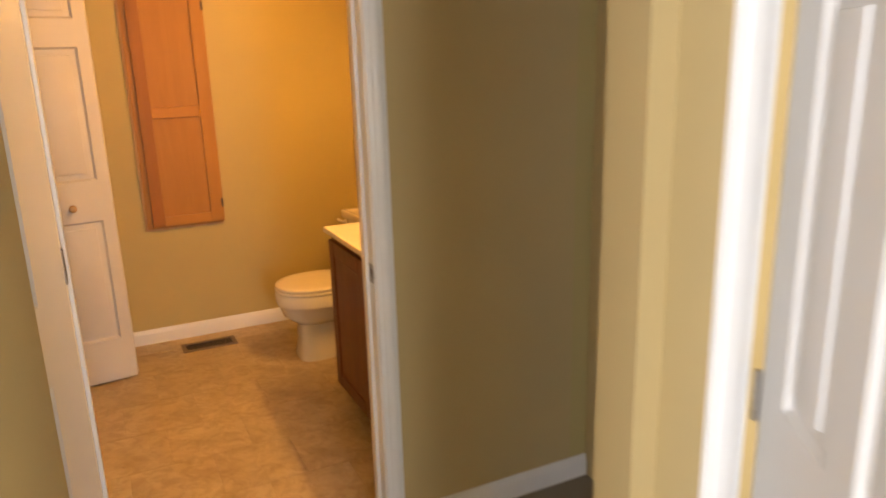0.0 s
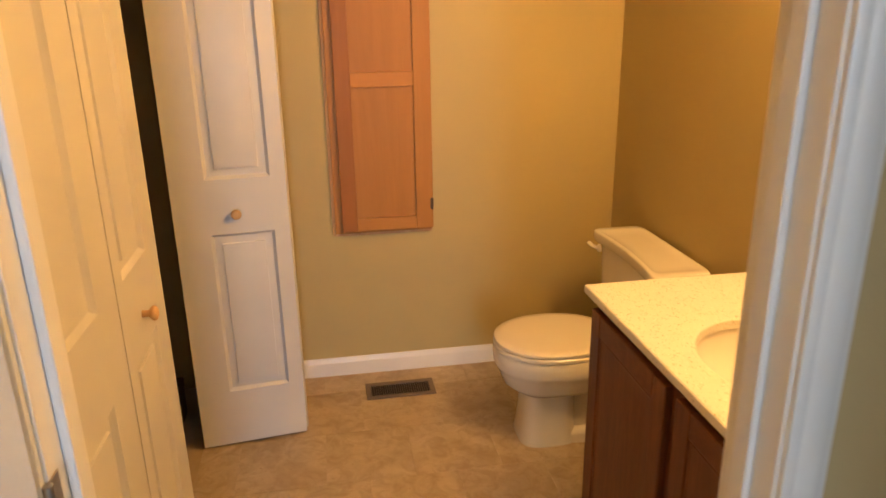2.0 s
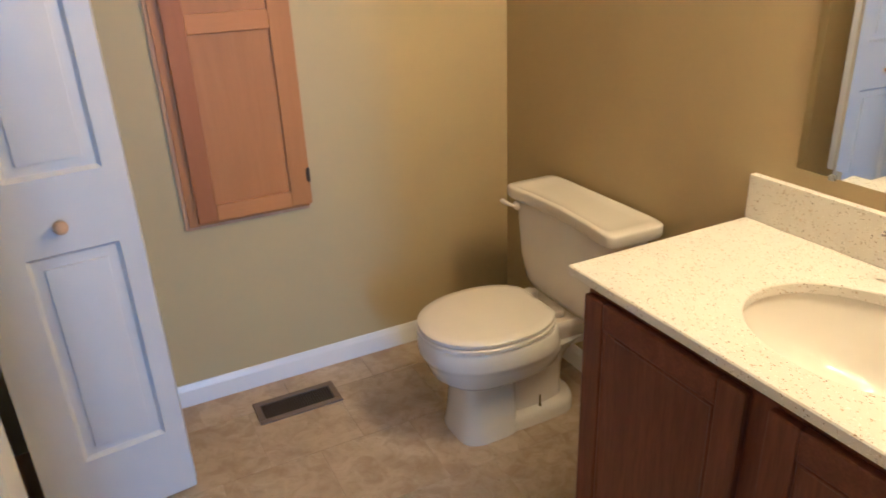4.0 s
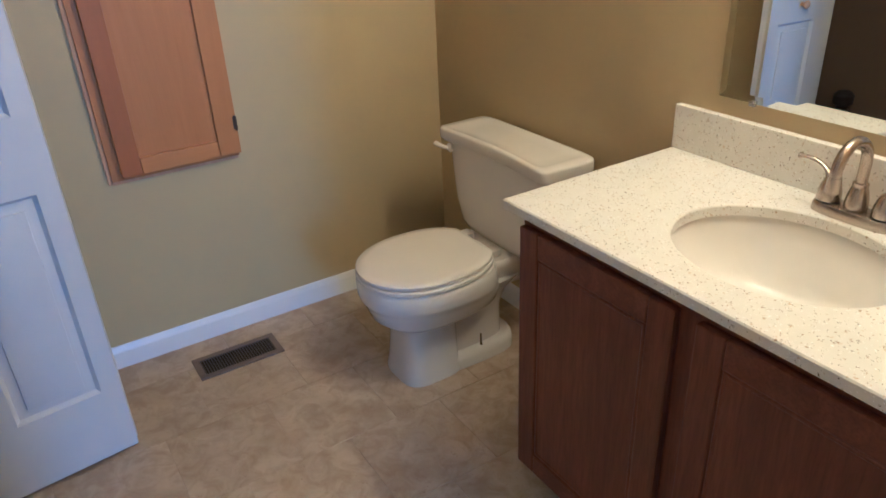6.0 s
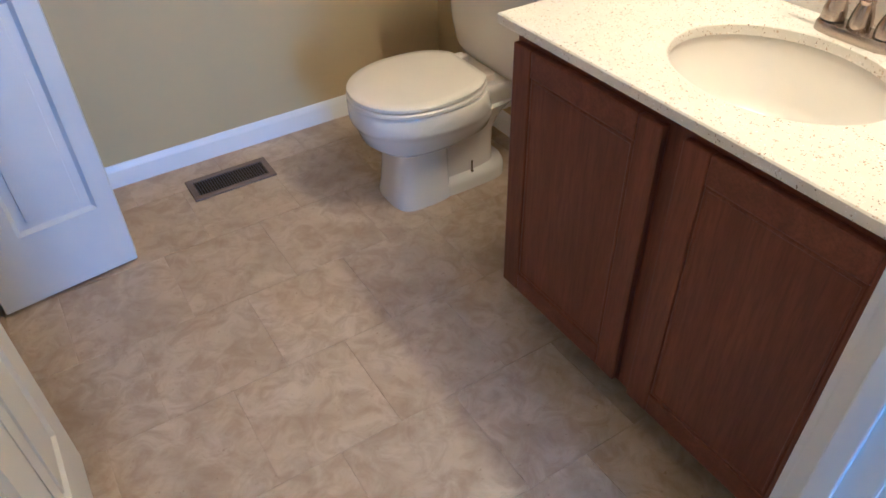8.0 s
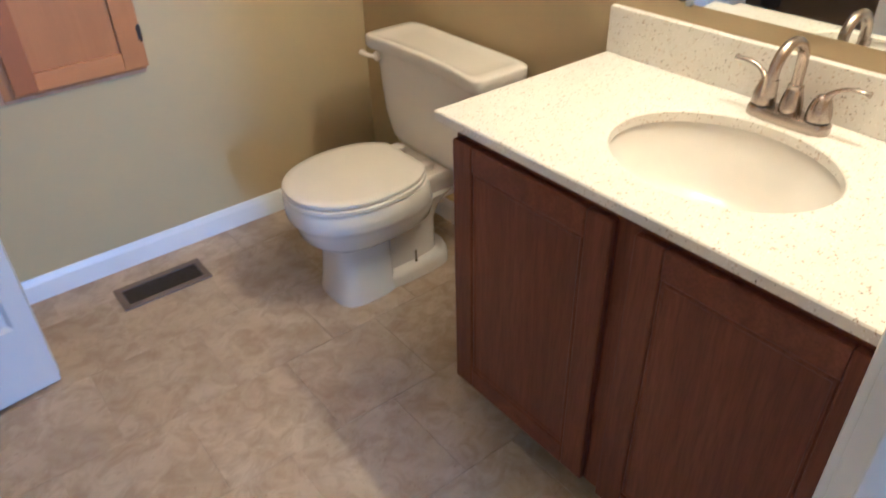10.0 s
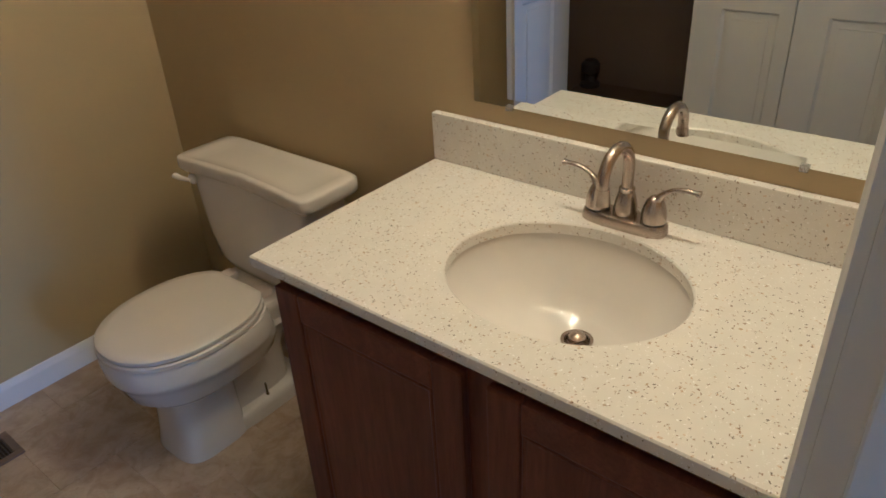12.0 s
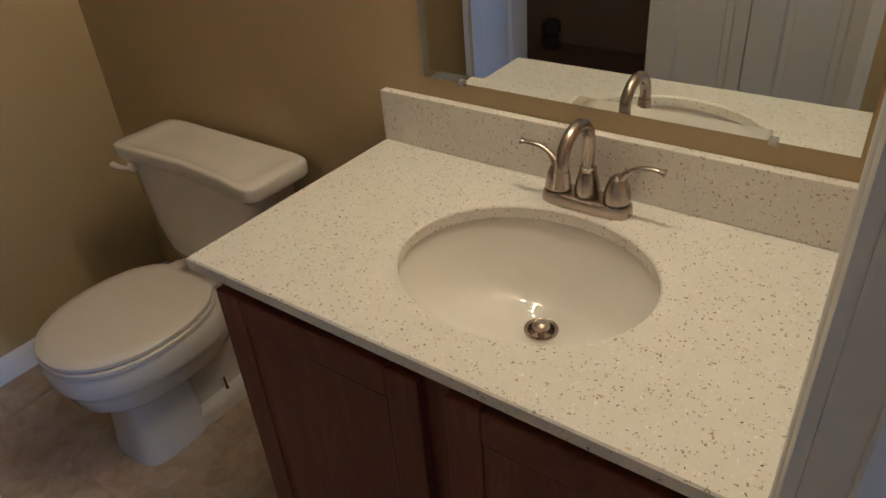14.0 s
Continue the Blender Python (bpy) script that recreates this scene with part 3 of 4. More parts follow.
# ---- recessed wall cabinet ----
cab = thing("wall_cabinet", pose(-1.0105, 0.0, 0.657), "honey maple recessed wall cabinet with a two-panel door", "cabinet")
CWH, CHH = 0.2015, 1.280
bm = bmesh.new()
for a in ((-CWH, -CWH + 0.038, 0, CHH), (CWH - 0.038, CWH, 0, CHH), (-CWH + 0.038, CWH - 0.038, 0, 0.038), (-CWH + 0.038, CWH - 0.038, CHH - 0.038, CHH)):
    box(bm, a[0], a[1], -0.019, -0.001, a[2], a[3], bev=0.0015)
part("face_frame", bm, MAPLE, cab)
for x0, x1, z0, z1, mat_ in ((-CWH - 0.012, -CWH, -0.010, CHH + 0.010, PINE), (CWH, CWH + 0.004, -0.004, CHH + 0.010, PINE), (-CWH, CWH, -0.012, 0.0, PINE), (-CWH, CWH, CHH, CHH + 0.010, PINE)):
    part("trim_strip", cube(x0, x1, -0.012, 0.0, z0, z1, bev=0.002), mat_, cab, "thin raw pine scribe strip")
cdoor = new("door")
cdoor.parent, cdoor.matrix_basis = cab, pose(0, -0.0195, 0)
DX0, DX1, DZ0, DZ1 = -0.172, 0.206, 0.013, CHH - 0.016
S = 0.062
part("stile", cube(DX0, DX0 + S, -0.019, 0, DZ0, DZ1, bev=0.003), MAPLE_D, cdoor, "darker maple stile")
part("stile", cube(DX1 - S - 0.008, DX1, -0.019, 0, DZ0, DZ1, bev=0.003), MAPLE, cdoor)
for z0, z1 in ((DZ0, DZ0 + 0.052), (0.595, 0.652), (DZ1 - 0.055, DZ1)):
    part("rail", cube(DX0 + S, DX1 - S - 0.008, -0.0185, 0, z0, z1, bev=0.003), MAPLE_X, cdoor)
for z0, z1 in ((DZ0 + 0.052, 0.595), (0.652, DZ1 - 0.055)):
    part("panel", cube(DX0 + S, DX1 - S - 0.008, -0.0065, -0.001, z0, z1), MAPLE, cdoor)
for z in (0.115, CHH - 0.115):
    bm = bmesh.new()
    box(bm, DX1 - 0.012, DX1 + 0.0015, -0.0206, -0.001, z - 0.021, z + 0.021, bev=0.001)
    lathe(bm, [(0.0, z - 0.025), (0.0040, z - 0.025), (0.0040, z + 0.025), (0.0, z + 0.025)], 12, Matrix.Translation((DX1 - 0.004, -0.021, 0)))
    part("hinge", bm, BRONZE, cdoor, "dark bronze cabinet hinge")

# ---- floor register ----
reg = thing("floor_register", pose(-0.984, -0.186, 0.0), "brown metal floor register with narrow slats", "floor vent")
bm = bmesh.new()
RX, RY = 0.146, 0.066
for a in ((-RX, RX, -RY, -RY + 0.022), (-RX, RX, RY - 0.022, RY), (-RX, -RX + 0.022, -RY + 0.022, RY - 0.022), (RX - 0.022, RX, -RY + 0.022, RY - 0.022)):
    box(bm, a[0], a[1], a[2], a[3], 0.0005, 0.007, bev=0.002)
part("frame", bm, REG, reg)
# no hole below: a near-black plate gives the shade between the slats
part("duct_shade", cube(-RX + 0.02, RX - 0.02, -RY + 0.02, RY - 0.02, 0.0005, 0.0015), HOLE_SHADE, reg, "near-black plate painted as the shade in the duct")
slat_bm = cube(-0.0016, 0.0016, -RY + 0.021, RY - 0.021, 0.0015, 0.0062)
slat0 = part("slat", slat_bm, REGD, reg, m=pose(-0.121, 0, 0))
for i in range(1, 27):
    s = new("slat", slat0.data)
    s.parent, s.matrix_basis = reg, pose(-0.121 + 0.242 * i / 26, 0, 0, 0, 0, 0)


# ---- toilet ----
TY = -0.605
toilet = thing("toilet", pose(0, TY, 0), "white two-piece china toilet with closed lid", "toilet")
bm = bmesh.new()
# bowl, front column, trapway, foot and rear deck
body = [
    (0.185, -0.480, 0.085, 0.12, 0.076, 3.0), (0.204, -0.470, 0.120, 0.17, 0.104, 2.7), (0.224, -0.455, 0.166, 0.20, 0.136, 2.4), (0.245, -0.440, 0.206, 0.22, 0.158, 2.3),
    (0.282, -0.430, 0.228, 0.22, 0.170, 2.2), (0.299, -0.428, 0.238, 0.21, 0.177, 2.2), (0.307, -0.428, 0.244, 0.20, 0.183, 2.2), (0.317, -0.428, 0.247, 0.20, 0.185, 2.2), (0.362, -0.428, 0.249, 0.19, 0.185, 2.2), (0.372, -0.428, 0.242, 0.185, 0.179, 2.2),
]
loft(bm, [oval(z, cx, 0, f, b, w, 48, p, 2.6) for z, cx, f, b, w, p in body])
column = [(0.000, 0.110, 0.105, 0.106), (0.014, 0.110, 0.105, 0.106), (0.05, 0.102, 0.10, 0.099), (0.11, 0.096, 0.10, 0.093), (0.17, 0.093, 0.10, 0.089), (0.205, 0.094, 0.11, 0.093), (0.24, 0.112, 0.13, 0.110)]
loft(bm, [oval(z, -0.478, 0, f, b, w, 44, 3.6) for z, f, b, w in column])
loft(bm, [oval(z, -0.31, 0, 0.17, b, w, 40, 3.0) for z, b, w in ((0.0, 0.13, 0.066), (0.10, 0.128, 0.064), (0.17, 0.13, 0.064), (0.22, 0.15, 0.076), (0.265, 0.18, 0.105), (0.30, 0.20, 0.13))])
loft(bm, [oval(z, -0.30, 0, f, 0.152, w, 44, 3.6) for z, f, w in ((0.0, 0.17, 0.100), (0.030, 0.17, 0.099), (0.040, 0.166, 0.094), (0.046, 0.16, 0.085), (0.052, 0.15, 0.062))])
loft(bm, [oval(z, -0.165, 0, 0.19, 0.135, w, 40, 3.6) for z, w in ((0.255, 0.085), (0.29, 0.10), (0.325, 0.118), (0.352, 0.128), (0.367, 0.128), (0.375, 0.122))])
part("bowl", bm, CHINA, toilet, smooth=50)


def seat_outline(z, grow, cut):
    pts = []
    for x, y, zz in oval(z, -0.452, 0, 0.222 + grow, 0.215 + grow, 0.181 + grow, 64, 2.15, 2.3):
        pts.append((min(x, cut), y, zz))
    return pts


bm = bmesh.new()
loft(bm, [seat_outline(0.373, -0.004, -0.262), seat_outline(0.377, 0.002, -0.258), seat_outline(0.387, 0.002, -0.258), seat_outline(0.391, -0.002, -0.262)])
part("seat", bm, SEATP, toilet, smooth=40)
bm = bmesh.new()
loft(bm, [seat_outline(0.3935, -0.006, -0.266), seat_outline(0.3955, -0.001, -0.262), seat_outline(0.405, -0.001, -0.262), seat_outline(0.4095, -0.006, -0.267), seat_outline(0.412, -0.03, -0.285), seat_outline(0.4135, -0.09, -0.33)])
part("lid", bm, SEATP, toilet, smooth=40)
for y in (-0.075, 0.075):
    part("seat_hinge", cube(-0.262, -0.225, y - 0.022, y + 0.022, 0.376, 0.400, bev=0.006), SEATP, toilet, smooth=40)
HOLLOW = 0.028


def tank_outline(z, cx, d, d2, w):
    """Ring of the tank, with its front face drawn in at the middle."""
    k = HOLLOW * min(1.0, max(0.0, (z - 0.45) / 0.2))
    return [(x + k * max(0.0, 1 - ((y + 0.01) / w) ** 2) if x < cx - 0.01 else x, y, zz) for x, y, zz in oval(z, cx, -0.01, d, d2, w, 64, 5.0)]


bm = bmesh.new()
loft(bm, [tank_outline(z, cx, d, d2, w) for z, cx, d, d2, w in ((0.374, -0.118, 0.070, 0.070, 0.158), (0.380, -0.118, 0.080, 0.08, 0.182), (0.405, -0.118, 0.088, 0.086, 0.206), (0.48, -0.118, 0.095, 0.09, 0.229), (0.58, -0.118, 0.099, 0.092, 0.245), (0.680, -0.118, 0.102, 0.093, 0.257))])
part("tank", bm, CHINA, toilet, smooth=45)


def lid_outline(z, grow, ends=0.0):
    pts = []
    for x, y, zz in oval(z, -0.124, -0.018, 0.110 + grow, 0.106 + grow, 0.282 + grow - ends, 72, 9.0):
        if x < -0.125:
            x += HOLLOW * max(0.0, 1 - ((y + 0.01) / 0.27) ** 2)
        pts.append((x, y, zz))
    return pts


bm = bmesh.new()
loft(bm, [lid_outline(0.673, -0.014), lid_outline(0.675, -0.004), lid_outline(0.683, 0.0), lid_outline(0.708, -0.0005), lid_outline(0.713, -0.002), lid_outline(0.7155, -0.006), lid_outline(0.7158, -0.014, 0.020), lid_outline(0.7148, -0.018, 0.028), lid_outline(0.7118, -0.024, 0.036), lid_outline(0.711, -0.05, 0.05)])
part("tank_lid", bm, CHINA, toilet, "slightly dished china tank lid", 50)
lever = new("flush_lever")
lever.parent, lever.matrix_basis = toilet, pose(-0.212, 0.200, 0.655)
bm = bmesh.new()
lathe(bm, [(0.0, 0.0), (0.016, 0.0), (0.016, 0.006), (0.010, 0.012), (0.0, 0.013)], 18, Matrix.Rotation(radians(-90), 4, "Y"))
part("escutcheon", bm, SEATP, lever, smooth=40)
bm = bmesh.new()
tube(bm, smooth_path([(-0.010, 0, 0), (-0.016, 0.016, 0.0), (-0.020, 0.038, 0.001), (-0.021, 0.060, 0.003)]), [0.007 + 0.0002 * i for i in range(19)], 12, 0.75)
part("arm", bm, SEATP, lever, smooth=60)
for y in (-0.072, 0.072):
    bm = bmesh.new()
    lathe(bm, [(0.0, 0.0), (0.011, 0.0), (0.010, 0.004), (0.0055, 0.0045), (0.0055, 0.011), (0.003, 0.0115), (0.003, 0.052), (0.0, 0.053)], 12)
    part("floor_bolt", bm, BRONZE, toilet, "bare rusty floor bolt with washer", 30, pose(-0.294, y, 0.040, 3, -3, 0))


# ---- vanity cabinet ----
van = thing("vanity_cabinet", pose(0, 0, 0), "dark cherry stained two-door vanity cabinet", "vanity")
VY0, VY1, VX, VT = -1.207, -2.117, -0.520, 0.7935
for y0 in (VY0 - 0.018, VY1):
    bm = cube(VX, 0.0, y0, y0 + 0.018, 0.092, VT)
    box(bm, VX + 0.07, 0.0, y0, y0 + 0.018, 0.0, 0.092)
    part("side_panel", bm, CHERRY, van)
part("bottom_panel", cube(VX, -0.01, VY1 + 0.018, VY0 - 0.018, 0.095, 0.11), CHERRY_Y, van)
part("back_panel", cube(-0.01, -0.002, VY1 + 0.018, VY0 - 0.018, 0.11, VT), CHERRY, van)
F0, F1 = VX - 0.0005, VX - 0.019
for y0, y1, z0, z1 in ((VY0 - 0.04, VY0, 0.09, VT), (VY1, VY1 + 0.04, 0.09, VT), (-1.696, -1.634, 0.09, VT)):
    part("face_stile", cube(F1, F0, y0, y1, z0, z1, bev=0.001), CHERRY, van)
for z0, z1 in ((0.09, 0.122), (VT - 0.042, VT)):
    for y0, y1 in ((VY1 + 0.04, -1.696), (-1.634, VY0 - 0.04)):
        part("face_rail", cube(F1 + 0.0005, F0, y0, y1, z0, z1), CHERRY_Y, van)
part("toe_kick", cube(VX + 0.055, VX + 0.07, VY1, VY0 - 0.018, 0.0, 0.095), KICK, van)


def vanity_door(ya, yb, z0, z1):
    """A framed door from ya (nearer the toilet) to yb, with a beaded flat panel."""
    d = new("door")
    d.parent, d.matrix_basis = van, pose(VX - 0.0195, ya, z0, 0, 0, -90)
    w, h, s = ya - yb, z1 - z0, 0.060
    part("stile", cube(0, s, -0.019, 0, 0, h, bev=0.004), CHERRY, d)
    part("stile", cube(w - s, w, -0.019, 0, 0, h, bev=0.004), CHERRY, d)
    part("rail", cube(s, w - s, -0.0187, 0, 0, s, bev=0.004), CHERRY_Y, d)
    part("rail", cube(s, w - s, -0.0187, 0, h - s, h, bev=0.004), CHERRY_Y, d)
    bm = bmesh.new()
    rings_panel(bm, s - 0.002, w - s + 0.002, s - 0.002, h - s + 0.002, -0.0165, 1, [(0, 0), (0.002, 0.0018), (0.004, 0.0018), (0.006, 0.0004), (0.010, 0.0004), (0.012, 0.0018), (0.014, 0.002), (0.05, 0.001)])
    part("panel", bm, CHERRY, d, smooth=30)
    return d


vanity_door(-1.214, -1.643, 0.100, 0.774)
vanity_door(-1.688, -2.108, 0.100, 0.774)
for z in (0.20, 0.70):
    bm = bmesh.new()
    box(bm, VX - 0.022, VX - 0.010, VY0 - 0.005, VY0 + 0.004, z - 0.025, z + 0.025, bev=0.002)
    part("hinge", bm, BRONZE, van, "dark cabinet hinge edge")

# ---- quartz top with an oval cut-out ----
TX, TY0, TY1, TZ, TT = -0.559, -1.154, -2.119, 0.818, 0.024
BX, BY, BA, BB = -0.293, -1.660, 0.178, 0.213
top = thing("quartz_countertop", pose(0, 0, 0), "cream speckled quartz vanity top with backsplash", "countertop")
angs = sorted([2 * math.pi * i / 72 for i in range(72)] + [math.atan2(y - BY, x - BX) % (2 * math.pi) for x in (TX, -0.002) for y in (TY0, TY1)])


def rect_at(a, inset, z):
    c, s = math.cos(a), math.sin(a)
    k = min(((-0.002 - BX) if c > 0 else (BX - TX)) / max(abs(c), 1e-6), ((TY0 - BY) if s > 0 else (BY - TY1)) / max(abs(s), 1e-6))
    x, y = BX + c * k, BY + s * k
    return (max(TX + inset, min(-0.002 - inset, x)), max(TY1 + inset, min(TY0 - inset, y)), z)


def ell(a, grow, z):
    c, s = math.cos(a), math.sin(a)
    k = 1.0 / math.sqrt((c / (BA + grow)) ** 2 + (s / (BB + grow)) ** 2)
    return (BX + c * k, BY + s * k, z)


bm = bmesh.new()
rings = [[ell(a, 0.0, TZ - TT) for a in angs], [ell(a, 0.0, TZ - 0.003) for a in angs], [ell(a, 0.003, TZ) for a in angs], [rect_at(a, 0.003, TZ) for a in angs], [rect_at(a, 0.0, TZ - 0.003) for a in angs], [rect_at(a, 0.0, TZ - TT + 0.002) for a in angs], [rect_at(a, 0.002, TZ - TT) for a in angs], [ell(a, 0.0, TZ - TT) for a in angs]]
loft(bm, rings, False, False)
bmesh.ops.remove_doubles(bm, verts=bm.verts, dist=0.00005)
part("slab", bm, QUARTZ, top, smooth=40)
part("backsplash", cube(-0.022, -0.001, TY1 + 0.0, TY0, TZ + 0.0005, TZ + 0.112, bev=0.0025), QUARTZ, top)
part("side_splash", cube(-0.535, -0.0225, TY1, TY1 + 0.021, TZ + 0.0005, TZ + 0.112, bev=0.0025), QUARTZ, top)

# ---- undermount basin ----
sink = thing("sink_basin", pose(0, 0, 0), "white china oval undermount sink basin", "sink")
prof = [(0.012, 0.0), (0.007, -0.004), (0.003, -0.018), (-0.004, -0.045), (-0.020, -0.080), (-0.048, -0.112), (-0.085, -0.133), (-0.120, -0.143)]
inner = [[ell(a, g, TZ - TT - 0.0005 + z) for a in angs] for g, z in prof]
drain_c = (BX + 0.060, BY, TZ - TT - 0.155)
for k, row in enumerate(inner[5:], 1):
    for j, p in enumerate(row):
        row[j] = (p[0] + 0.060 * k / 3, p[1], p[2])
inner.append([(drain_c[0] + 0.031 * math.cos(a), drain_c[1] + 0.031 * math.sin(a), drain_c[2] + 0.004) for a in angs])
inner.append([(drain_c[0] + 0.024 * math.cos(a), drain_c[1] + 0.024 * math.sin(a), drain_c[2] - 0.004) for a in angs])
outer = [[(p[0] + (p[0] - BX) * 0.05, p[1] + (p[1] - BY) * 0.05, p[2] - 0.010) for p in row] for row in inner[::-1]]
bm = bmesh.new()
loft(bm, inner + outer[1:-1] + [[ell(a, 0.03, TZ - TT - 0.008) for a in angs], [ell(a, 0.03, TZ - TT - 0.0005) for a in angs], inner[0]], False, False)
bmesh.ops.remove_doubles(bm, verts=bm.verts, dist=0.00005)
part("basin", bm, BOWLW, sink, smooth=60)
bm = bmesh.new()
lathe(bm, [(0.0222, -0.009), (0.0228, 0.001), (0.0245, 0.0052), (0.0305, 0.0068), (0.0305, 0.0045), (0.0245, -0.010), (0.0222, -0.010)], 32, Matrix.Translation(drain_c))
part("drain_flange", bm, NICKEL, sink, "brushed nickel drain flange", 40)
bm = bmesh.new()
lathe(bm, [(0.0, -0.012), (0.006, -0.012), (0.006, 0.006), (0.0145, 0.009), (0.016, 0.013), (0.013, 0.0175), (0.0, 0.020)], 24, Matrix.Translation(drain_c))
part("stopper", bm, NICKEL, sink, "brushed nickel pop-up stopper", 50)
# near-black disc in place of the shade down the drain
bm = bmesh.new()
lathe(bm, [(0.0, -0.0105), (0.02, -0.0105), (0.02, -0.0095), (0.0, -0.0095)], 24, Matrix.Translation(drain_c))
part("drain_shade_disc", bm, HOLE_SHADE, sink)

# ---- faucet ----
fau = thing("faucet", pose(-0.076, -1.662, TZ), "brushed nickel two-handle faucet with gooseneck spout", "faucet")
bm = bmesh.new()
loft(bm, [oval(z, 0, 0, d, d, w, 48, 3.2) for z, d, w in ((0.0, 0.028, 0.083), (0.003, 0.0285, 0.0835), (0.016, 0.0275, 0.0825), (0.021, 0.0255, 0.080), (0.0225, 0.022, 0.076))])
part("base_plate", bm, NICKEL, fau, smooth=40)
bm = bmesh.new()
lathe(bm, [(0.0, 0.0222), (0.0205, 0.0222), (0.0222, 0.025), (0.0220, 0.034), (0.0202, 0.048), (0.0170, 0.062), (0.0142, 0.070), (0.0150, 0.072), (0.0150, 0.077), (0.0115, 0.079), (0.0, 0.079)], 28)
part("spout_hub", bm, NICKEL, fau, smooth=40)
bm = bmesh.new()
arc = [(0, 0, 0.07), (0, 0, 0.09), (0, 0, 0.120)]
R = 0.050
for i in range(1, 13):
    a = math.pi * (1 - i / 12 * 1.04)
    arc.append((-R - R * math.cos(a), 0, 0.120 + R * math.sin(a)))
arc += [(arc[-1][0] + 0.001, 0, arc[-1][2] - 0.012)]
tube(bm, arc, 0.0108, 18)
spout = part("spout", bm, NICKEL, fau, smooth=60)
bm = bmesh.new()
e = Vector(arc[-1])
lathe(bm, [(0.0, 0.012), (0.0122, 0.012), (0.0132, 0.0), (0.0138, -0.018), (0.012, -0.020), (0.0, -0.020)], 20, Matrix.Translation(e))
part("aerator", bm, NICKEL, spout, smooth=40)
for side in (-1, 1):
    hdl = new("handle")
    hdl.parent, hdl.matrix_basis = fau, pose(0, side * 0.056, 0.022)
    bm = bmesh.new()
    lathe(bm, [(0.0, 0.0), (0.0205, 0.0), (0.0208, 0.0029), (0.0232, 0.0034), (0.0234, 0.010), (0.0222, 0.022), (0.0190, 0.034), (0.0150, 0.044), (0.009, 0.051), (0.0, 0.053)], 28)
    part("handle_hub", bm, NICKEL, hdl, smooth=50)
    # black ring stands in for the shaded gap below the handle hub
    bm = bmesh.new()
    lathe(bm, [(0.0, 0.0006), (0.0222, 0.0006), (0.0222, 0.0028), (0.0, 0.0028)], 28)
    part("gap_shade_ring", bm, DARKOBJ, hdl, "black ring painted as the shaded gap under the hub", 40)
    bm = bmesh.new()
    tube(bm, smooth_path([(0, side * 0.000, 0.036), (0.001, side * 0.010, 0.055), (0.002, side * 0.028, 0.069), (0.002, side * 0.052, 0.075), (0.002, side * 0.078, 0.074)]), [max(0.0056, 0.0165 - 0.0016 * i + 0.00005 * i * i) + (0.0012 if i > 22 else 0.0) for i in range(25)], 16, 0.72)
    part("lever", bm, NICKEL, hdl, smooth=60)

# ---- mirror ----
mir = thing("wall_mirror", Matrix.Translation((0, 0, 0.971)) @ Matrix.Rotation(radians(-0.45), 4, "Y"), "large plain wall mirror with clear plastic clips", "mirror")
MY0, MY1, MZ0, MZ1 = -1.263, -2.053, 0.0, 0.90
bm = bmesh.new()
seq = [(-0.0015, 0.0), (-0.0055, 0.0), (-0.0062, 0.018)]
prev = None
for x, ins in seq:
    cur = [bm.verts.new(p) for p in ((x, MY0 - ins, MZ0 + ins), (x, MY1 + ins, MZ0 + ins), (x, MY1 + ins, MZ1 - ins), (x, MY0 - ins, MZ1 - ins))]
    if prev:
        for i in range(4):
            bm.faces.new((prev[i], prev[(i + 1) % 4], cur[(i + 1) % 4], cur[i]))
    else:
        bm.faces.new(cur[::-1])
    prev = cur
bm.faces.new(prev)
part("glass", bm, MIRROR, mir)
for y in (MY0 - 0.092, MY1 + 0.120):
    for z in (MZ0, MZ1):
        k = 1 if z == MZ0 else -1
        bm = bmesh.new()
        box(bm, -0.0105, -0.0010, y - 0.007, y + 0.007, min(z - 0.006 * k, z - 0.001 * k), max(z - 0.006 * k, z - 0.001 * k), bev=0.001)
        box(bm, -0.0115, -0.0085, y - 0.007, y + 0.007, min(z - 0.006 * k, z + 0.006 * k), max(z - 0.006 * k, z + 0.006 * k), bev=0.001)
        part("clip", bm, CLIP, mir, "clear plastic mirror clip")

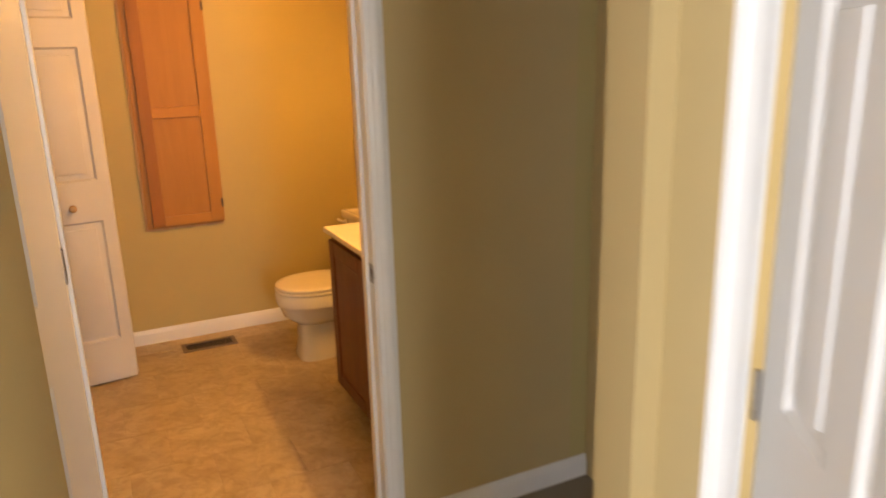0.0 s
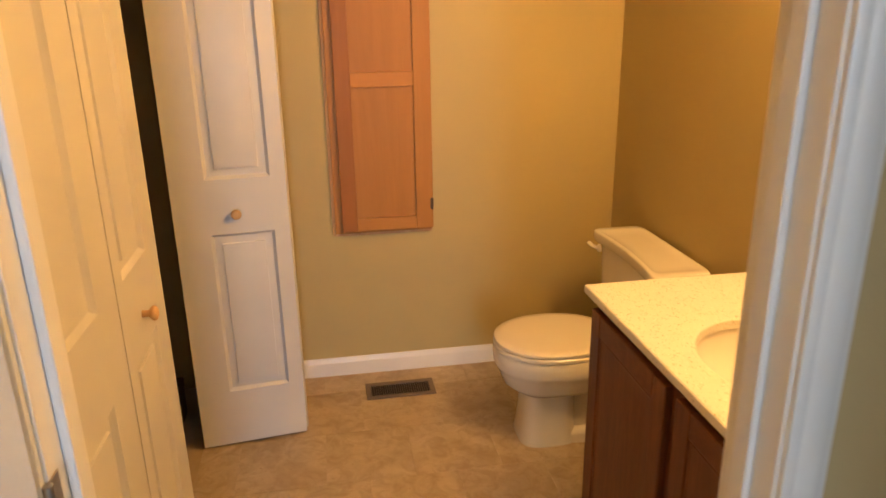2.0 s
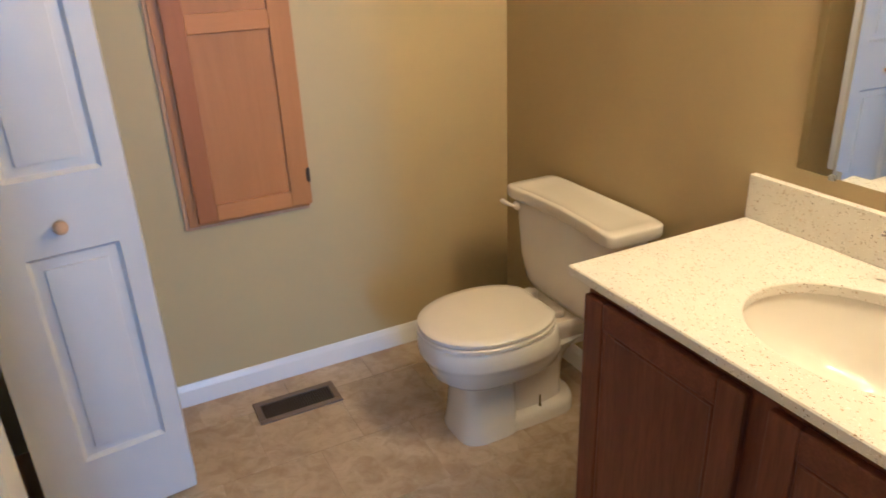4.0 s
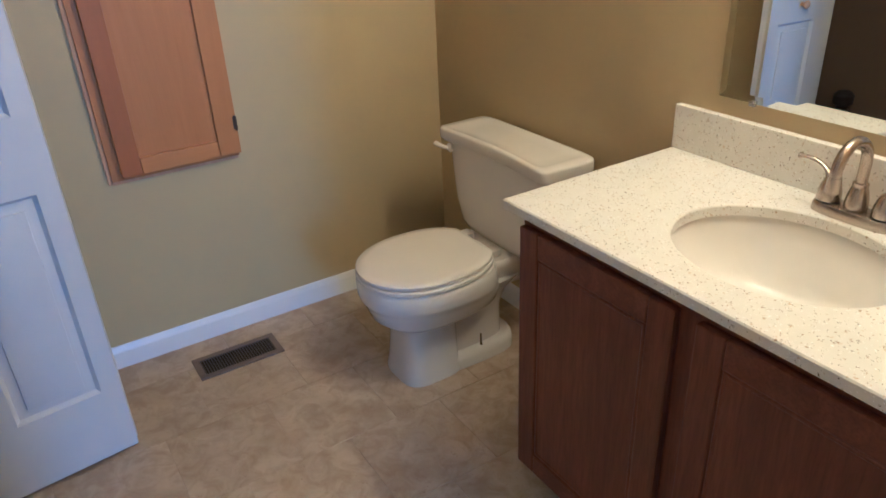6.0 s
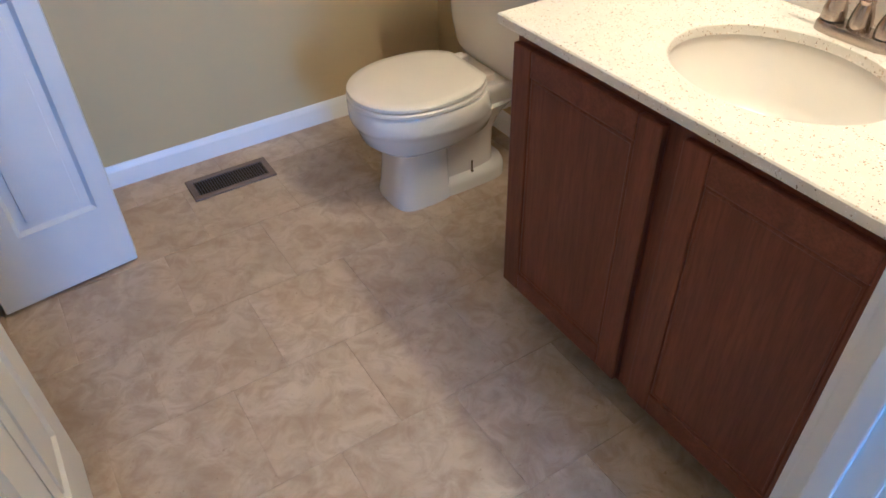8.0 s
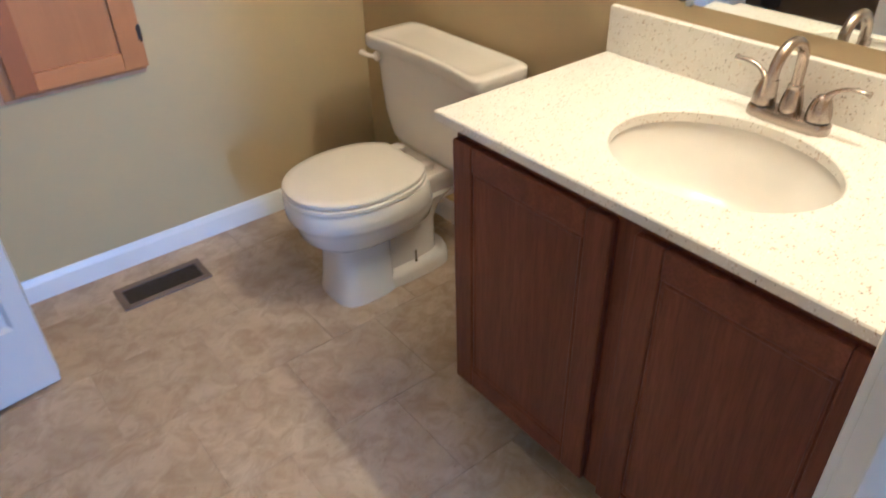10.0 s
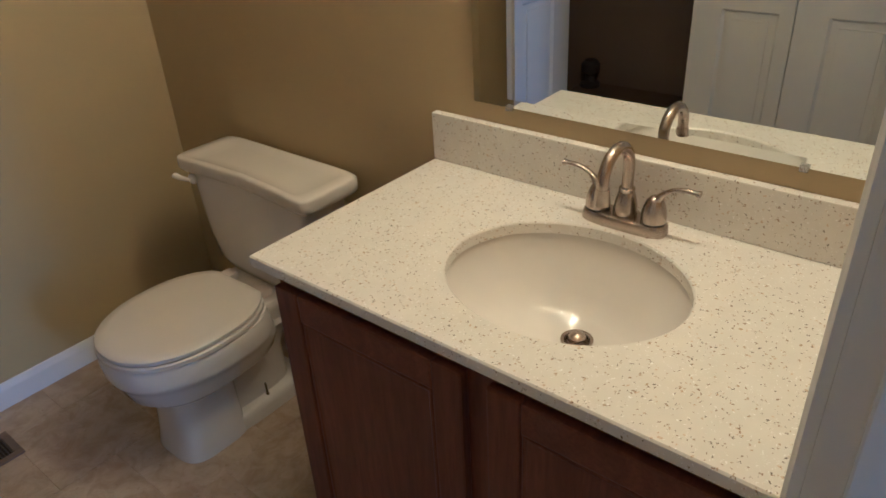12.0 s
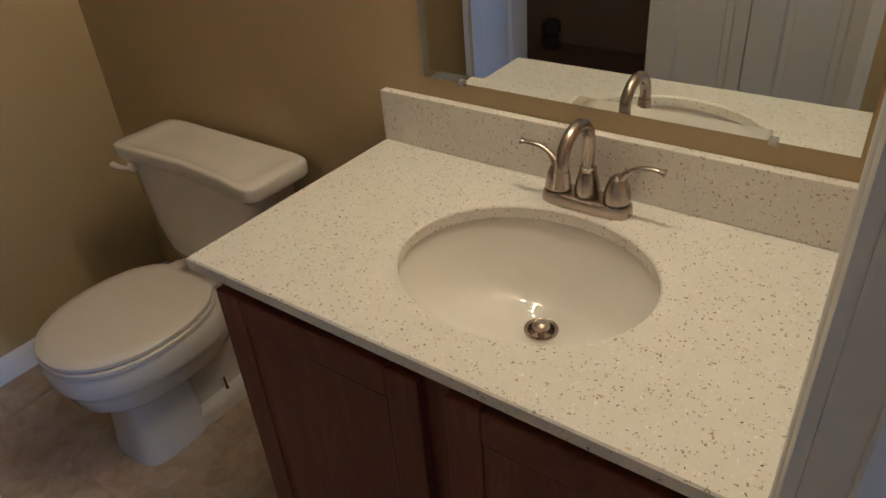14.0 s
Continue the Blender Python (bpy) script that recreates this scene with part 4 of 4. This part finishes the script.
# ---- vanity light above the mirror ----
vl = thing("vanity_light", pose(0, -1.65, 2.03), "brushed nickel vanity light with four frosted globes", "wall lamp")
part("back_plate", cube(-0.03, -0.0005, -0.33, 0.33, -0.055, 0.055, bev=0.006), NICKEL, vl)
for i in range(4):
    y = -0.24 + 0.16 * i
    socket_bm = bmesh.new()
    lathe(socket_bm, [(0.0, 0.0), (0.026, 0.0), (0.022, 0.03), (0.0, 0.03)], 20, Matrix.Translation((-0.03, y, 0)) @ Matrix.Rotation(radians(-90), 4, "Y"))
    part("socket", socket_bm, NICKEL, vl, smooth=40)
    bm = bmesh.new()
    bmesh.ops.create_uvsphere(bm, u_segments=20, v_segments=12, radius=0.034)
    part("globe", bm, GLOBE, vl, "glowing frosted globe bulb", 60, pose(-0.090, y, 0))

# ---- floor tiles, last ----
fl = structure("floor", cube(WEST - 0.11, 0.0, -2.162, 0.0, -0.1, -0.0022), JOINT, "travertine-look floor of large mixed tiles", "floor")
ROW, COL = 0.3105, 0.3085
cache = {}


def tile(x0, x1, y0, y1):
    x0, x1, y0, y1 = max(x0, WEST - 0.11), min(x1, 0.0), max(y0, -2.162), min(y1, 0.0)
    if x1 - x0 < 0.01 or y1 - y0 < 0.01:
        return
    g = 0.0004
    key = (round(x1 - x0, 4), round(y1 - y0, 4))
    if key not in cache:
        w, d = key[0] / 2 - g, key[1] / 2 - g
        bm = bmesh.new()
        rows = [[(-w, -d, -0.002), (w, -d, -0.002), (w, d, -0.002), (-w, d, -0.002)], [(-w, -d, -0.0008), (w, -d, -0.0008), (w, d, -0.0008), (-w, d, -0.0008)], [(-w + 0.0012, -d + 0.0012, 0), (w - 0.0012, -d + 0.0012, 0), (w - 0.0012, d - 0.0012, 0), (-w + 0.0012, d - 0.0012, 0)]]
        loft(bm, rows)
        ob = obj("tile", bm, FLOORT)
        cache[key] = ob.data
    else:
        ob = new("tile", cache[key])
    ob.parent = fl
    ob.matrix_basis = pose((x0 + x1) / 2, (y0 + y1) / 2, 0)


for i in range(-1, 8):
    y1 = -0.1635 - ROW * i
    x = -1.463 - COL * 2 if i % 2 == 0 else -1.611 - COL
    while x < 0.1:
        tile(x, x + COL, y1 - ROW, y1)
        x += COL
